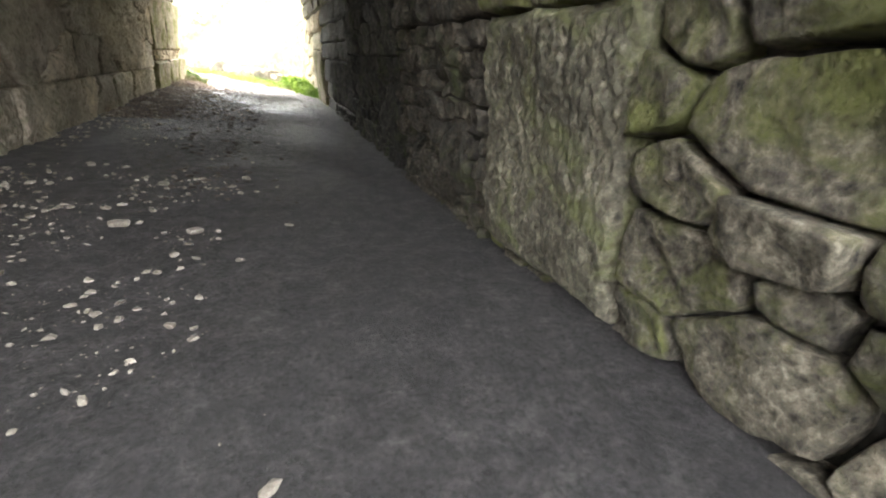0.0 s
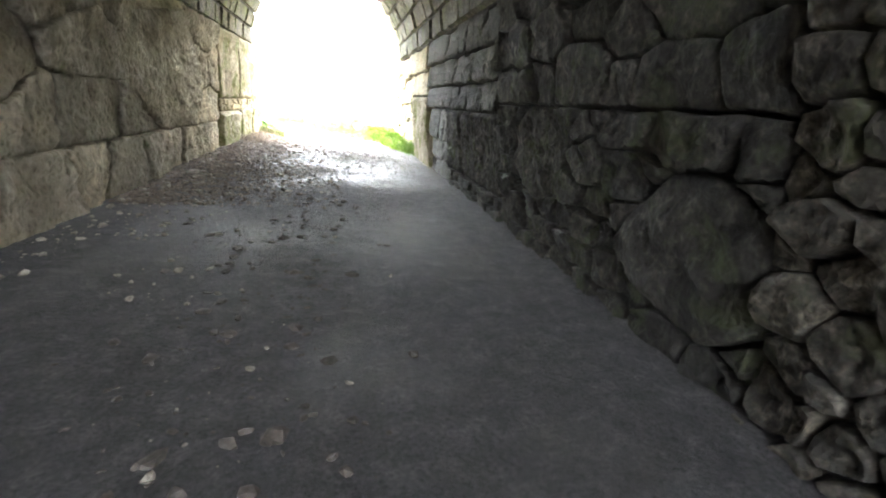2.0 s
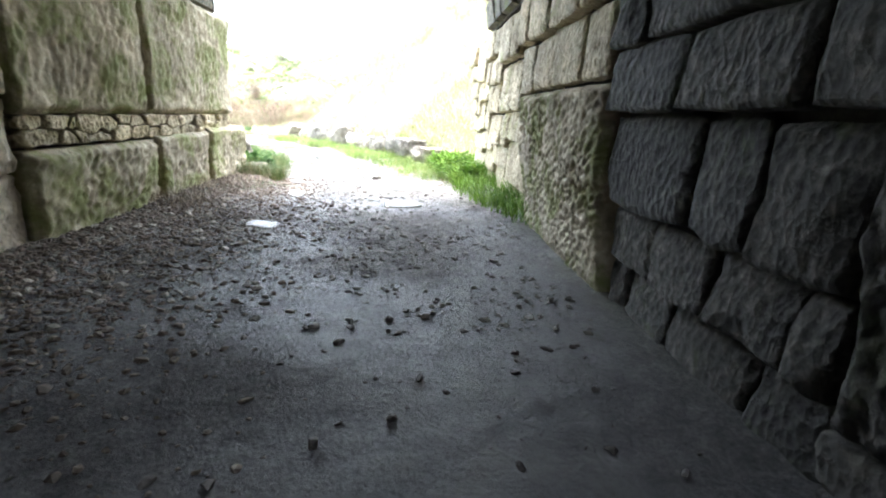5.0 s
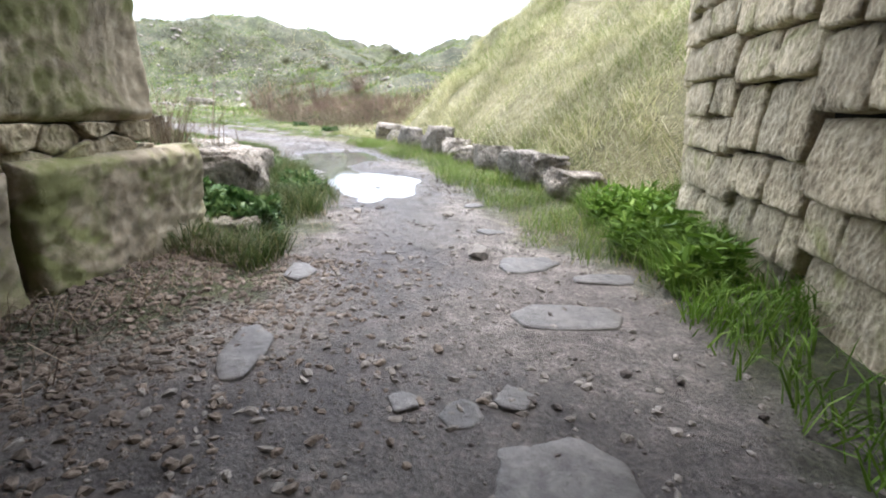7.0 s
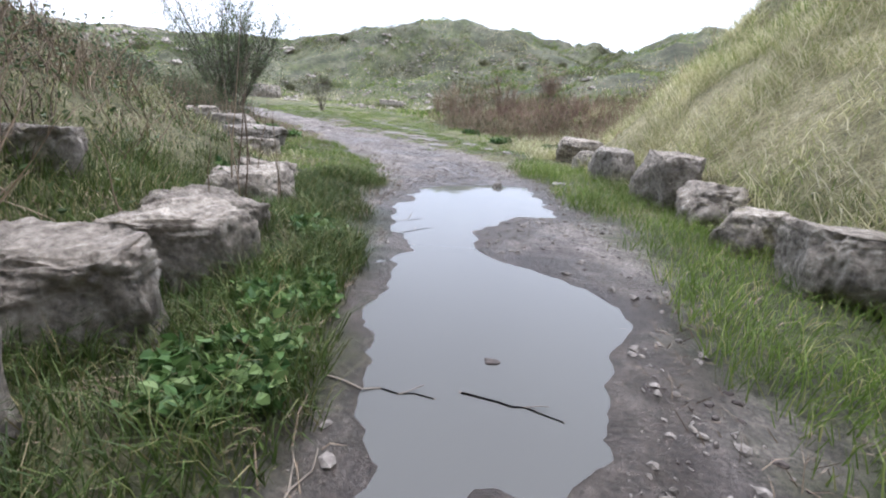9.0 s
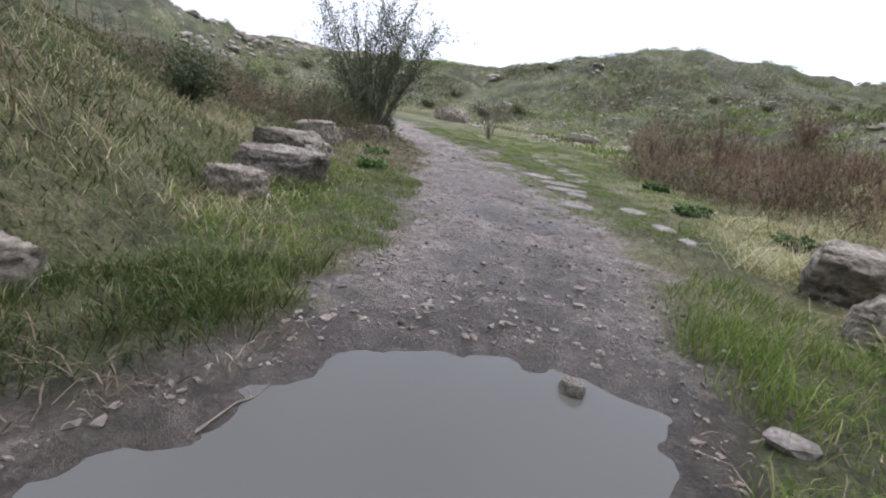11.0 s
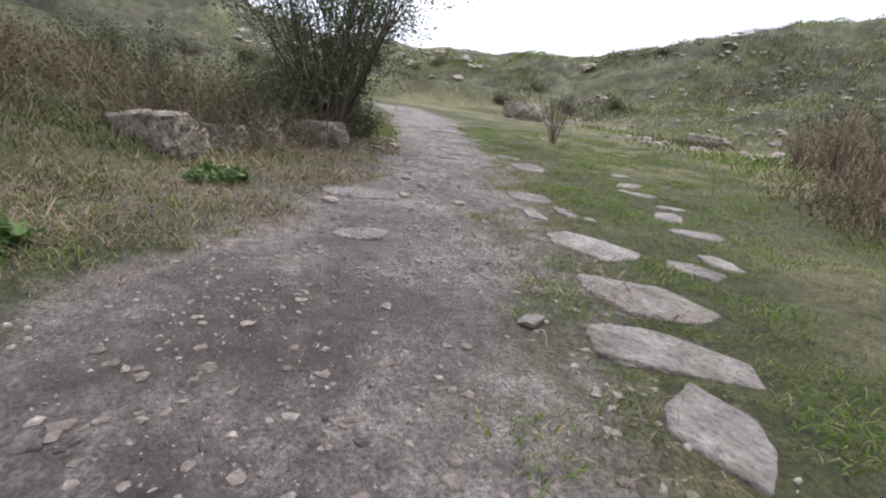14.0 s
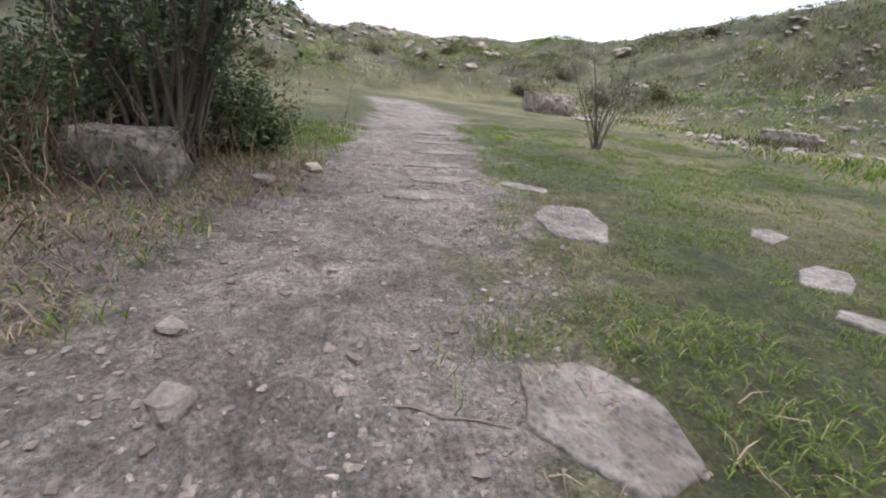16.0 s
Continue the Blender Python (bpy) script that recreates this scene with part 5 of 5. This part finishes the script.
for q, (x, y, h, s, n) in enumerate(DEAD):
    shrub(x, y, h, s, n, 3, 0, 0.05, leaf_scrub, dead_stem, "clump of bare dry brown stems beside the boulders", 540 + q, "dead_stems", 0.009)
for q, (x, y, h) in enumerate([(-4.55, 25.45, 1.3), (-4.75, 25.5, 1.9), (-4.45, 25.75, 1.1), (-5.0, 25.9, 1.5)]):
    shrub(x, y, h, 0.12, 2, 1, 0, 0.05, leaf_scrub, dead_stem, "single bare upright dead weed stalk", 550 + q, "weed_stalk", 0.012)
shrub(-19.8, 40.6, 1.9, 0.9, 22, 6, 60, 0.05, leaf_scrub, bark, "thin leafless sapling standing in turf", 560, "sapling", 0.018)
for q, (x, y, h, s) in enumerate([(-13.5, 45.5, 2.2, 2.2), (-15.5, 47.0, 2.0, 2.0), (-11.5, 45.0, 2.0, 2.0), (-9.5, 46.0, 1.6, 1.8), (-17.5, 48.5, 1.6, 1.8)]):
    shrub(x, y, h, s, 40, 9, 500, 0.07, leaf_scrub, rust_stem, "bare brown thorn shrub below the spoil heap", 570 + q, "thorn_shrub", 0.02)


def thicket(name, line, width, height, n, mat, label, seed, leaf_n=0, leaf_mat=None):
    """A tangled bank of arching bare stems along a line."""
    r = np.random.default_rng(seed)
    vs, fs, pts_all = [], [], []
    line = np.array(line, float)
    for _ in range(n):
        u = r.uniform(0, len(line) - 1.001)
        q = int(u)
        c = line[q] + (line[q + 1] - line[q]) * (u - q) + r.normal(0, width / 2, 2)
        a = r.uniform(0, 6.283)
        pts, _ = sway(r, (c[0], c[1], H(c[0], c[1]) - .03), (math.cos(a) * .6, math.sin(a) * .6, 1), height * r.uniform(0.7, 1.7), 6, 0.26)
        tube(pts, 0.008, 0.003, vs, fs, 3)
        pts_all += [np.array(k) for k in pts[2:]]
    root = new(name)
    part("branchwork", _poly("branchwork", vs, fs, mat), root)["kind"] = "stuff"
    if leaf_n:
        e = np.array(pts_all)
        part("foliage", leaves(e[r.integers(0, len(e), leaf_n)] + r.normal(0, .05, (leaf_n, 3)), 0.06, r, leaf_mat, "foliage"), root)
    return tagged(root, label, "thicket", kind="stuff")


thicket("bramble_bank", [(-5.2, 37.4), (-7.8, 38.5), (-10.2, 39.8), (-12.5, 41.4)], 0.9, 0.5, 1100, dead_stem, "tangled bank of dry brown bramble stems", 601, 2500, leaf_scrub)
thicket("bracken_bank", [(-3.4, 36.5), (-6, 40), (-9.5, 43), (-13, 45)], 2.6, 0.6, 3600, rust_stem, "reddish dead bracken on the low bank", 602, 1200, leaf_scrub)
thicket("bramble_bank", [(-14.6, 31.9), (-15.6, 32.5), (-16.6, 33.1), (-18.0, 34.0)], 0.9, 0.5, 800, dead_stem, "dry bramble stems trailing round the boulders", 603, 1800, leaf_dark)


thicket("bramble_bank", [(-15.6, 31.3), (-17.2, 32.0), (-18.8, 32.6), (-20.6, 33.4)], 1.3, 1.0, 1500, dead_stem, "dark tangled bramble bank behind the boulders", 604, 9000, leaf_dark)
thicket("bramble_bank", [(-13.2, 27.6), (-16.0, 29.2), (-19.0, 30.6)], 1.6, 0.6, 1200, dead_stem, "brown bramble and dead bracken on the hillside", 605, 3500, leaf_scrub)
thicket("bramble_bank", [(-5.6, 22.6), (-7.0, 24.0), (-8.6, 25.8)], 1.6, 0.5, 1100, dead_stem, "brown bramble and dead bracken on the hillside", 606, 2500, leaf_dark)


# ---- leafy plants at the portal ----
def herb(x, y, n, spread, tall, size, mat, label, seed, name="nettle", shape=0.8):
    r = np.random.default_rng(seed)
    vs, fs, pts = [], [], []
    for _ in range(n):
        a, d = r.uniform(0, 6.283), spread * math.sqrt(r.random())
        ln = tall * r.uniform(0.5, 1.1)
        path, _ = sway(r, (d * math.cos(a), d * math.sin(a), H(x + d * math.cos(a), y + d * math.sin(a)) - H(x, y) - .02), (r.normal(0, .2), r.normal(0, .2), 1), ln, 4, .1)
        tube(path, 0.004, 0.002, vs, fs, 3)
        for c in path[1:]:
            pts += [np.array(c)] * 4
    root = new(name)
    root.matrix_basis = pose(x, y, H(x, y))
    part("branchwork", _poly("branchwork", vs, fs, mat), root)["kind"] = "stuff"
    part("foliage", leaves(np.array(pts) + r.normal(0, .012, (len(pts), 3)), size, r, mat, "foliage", shape, 3 if name == "nettle" else 1), root)["kind"] = "stuff"
    return tagged(root, label, "plant")


for q, (x, y, s, tl) in enumerate([(-2.35, 22.1, 0.35, 0.3), (-3.2, 22.1, 0.45, 0.4), (-2.0, 21.95, 0.3, 0.22), (-2.65, 21.9, 0.35, 0.36)]):
    herb(x, y, 70, s, tl, 0.085, leaf_nettle, "patch of young green nettles by the tunnel mouth", 620 + q)
for q, (x, y, s) in enumerate([(-2.35, 23.85, 0.3), (-2.75, 24.5, 0.25), (-3.5, 25.4, 0.2), (-5.3, 26.0, 0.25), (-12.9, 32.0, 0.3), (-10.5, 30.9, 0.3), (-4.9, 34.6, 0.25), (-6.7, 35.2, 0.3), (-9.2, 37.8, 0.3)]):
    herb(x, y, 60, s, 0.14, 0.065, leaf_nettle, "low rosette of broad green weed leaves in the grass", 640 + q, "weed")
for q, (x, y, s) in enumerate([(1.55, 22.3, 0.3), (1.6, 22.95, 0.3), (1.4, 23.1, 0.3), (1.65, 21.6, 0.2), (1.7, 23.7, 0.3)]):
    herb(x, y, 34, s, 0.32, 0.12, grass_bright, "clump of tall bright green weeds at the wall foot", 660 + q, "weed", 0.3)


# ---- sticks on the wet ground ----
def stick(x, y, length, turn, seed, thick=0.008):
    r = np.random.default_rng(seed)
    vs, fs = [], []
    pts = []
    z = max(H(x, y), -0.03) + 0.012
    a = math.radians(turn)
    for q in range(7):
        d = length * (q / 6 - .5)
        px, py = x + d * math.cos(a) + r.normal(0, .012), y + d * math.sin(a) + r.normal(0, .012)
        pts.append((px, py, max(H(px, py), -0.03) + 0.008))
    tube(pts, thick, thick * 0.5, vs, fs, 5)
    fork, _ = sway(r, pts[4], (math.cos(a + .7), math.sin(a + .7), 0.05), length * 0.25, 3, .1)
    tube(fork, thick * .6, thick * .3, vs, fs, 4)
    tagged(new("stick", _poly("stick", vs, fs, bark)), "thin wet dark twig lying on the mud", "stick", "twigs on the track")


for q, (x, y, ln, t) in enumerate([(-3.3, 26.25, 0.6, 75), (-3.6, 26.5, 0.55, 60), (-1.9, 24.25, 0.45, 20), (-1.4, 24.5, 0.4, 10), (-1.75, 23.6, 0.5, 100), (-4.2, 27.6, 0.4, 130), (-0.55, 23.4, 0.25, 5), (0.95, 17.9, 0.3, 120), (1.5, 18.6, 0.3, 60), (-6.2, 31.4, 0.25, 140), (-6.0, 31.9, 0.2, 40), (-12.9, 35.3, 0.4, 60), (-8.0, 30.9, 0.3, 120)]):
    stick(x, y, ln, t, 680 + q)
boulder(-3.75, 29.05, (0.14, 0.12, 0.14), 30, 701, "small stone standing in the puddle", name="stone", sub=2)
boulder(-1.62, 24.75, (0.09, 0.07, 0.08), 30, 702, "small dark stone standing in the puddle", clod_earth, name="stone", sub=2)
for q, (x, y, s) in enumerate([(-3.0, 29.6, .22), (-0.35, 23.2, .16), (0.1, 21.9, .25), (-1.35, 23.1, .12), (-0.42, 8.1, .12), (-0.5, 7.0, .14), (0.0, 6.8, .12), (-1.75, 14.3, .22), (-12.2, 33.1, .2), (-13.1, 34.4, .2), (-12.6, 34.0, .16), (-13.6, 34.3, .14), (-12.3, 34.6, .16), (-9.4, 33.9, .16), (-16.4, 34.5, .35), (-17.2, 35.0, .3)]):
    boulder(x, y, (s, s * .7, s * .36), 37 * q, 710 + q, "loose pale stone lying on the track", pebble_stone, name="loose_stone", sub=2, group="loose stones on the track")


# ---- scree and scrub on the spoil heaps ----
def scree(box, keep):
    def where(r, n):
        p = np.c_[r.uniform(box[0], box[1], n * 4), r.uniform(box[2], box[3], n * 4)]
        c = fbm(p * 0.22, 3, 90)
        return p[c > keep][:n]
    return where


scatter("scree", 1500, scree((-50, -8, 46, 72), 0.3), (0.05, 0.28), "pale broken limestone scree on the spoil heap", pebble_stone, 95)
scatter("scree", 500, scree((-70, -40, 30, 62), 0.3), (0.1, 0.7), "pale broken limestone scree below the far cliff", pebble_stone, 96)
r_far = random.Random(9)
for q in range(22):
    ang = radians(r_far.uniform(-4, 100))
    d = r_far.uniform(34, 60)
    x, y = -9 - d * math.sin(ang), 31 + d * math.cos(ang)
    s = r_far.uniform(0.8, 2.0)
    shrub(x, y, s * 0.6, s * 1.3, 22, 5, 420, 0.13, leaf_scrub, bark, "low wind-clipped scrub bush on the spoil heap", 800 + q, "scrub_bush", 0.03, 0.2)

# ---- the stones of the walls ----
build_stones()
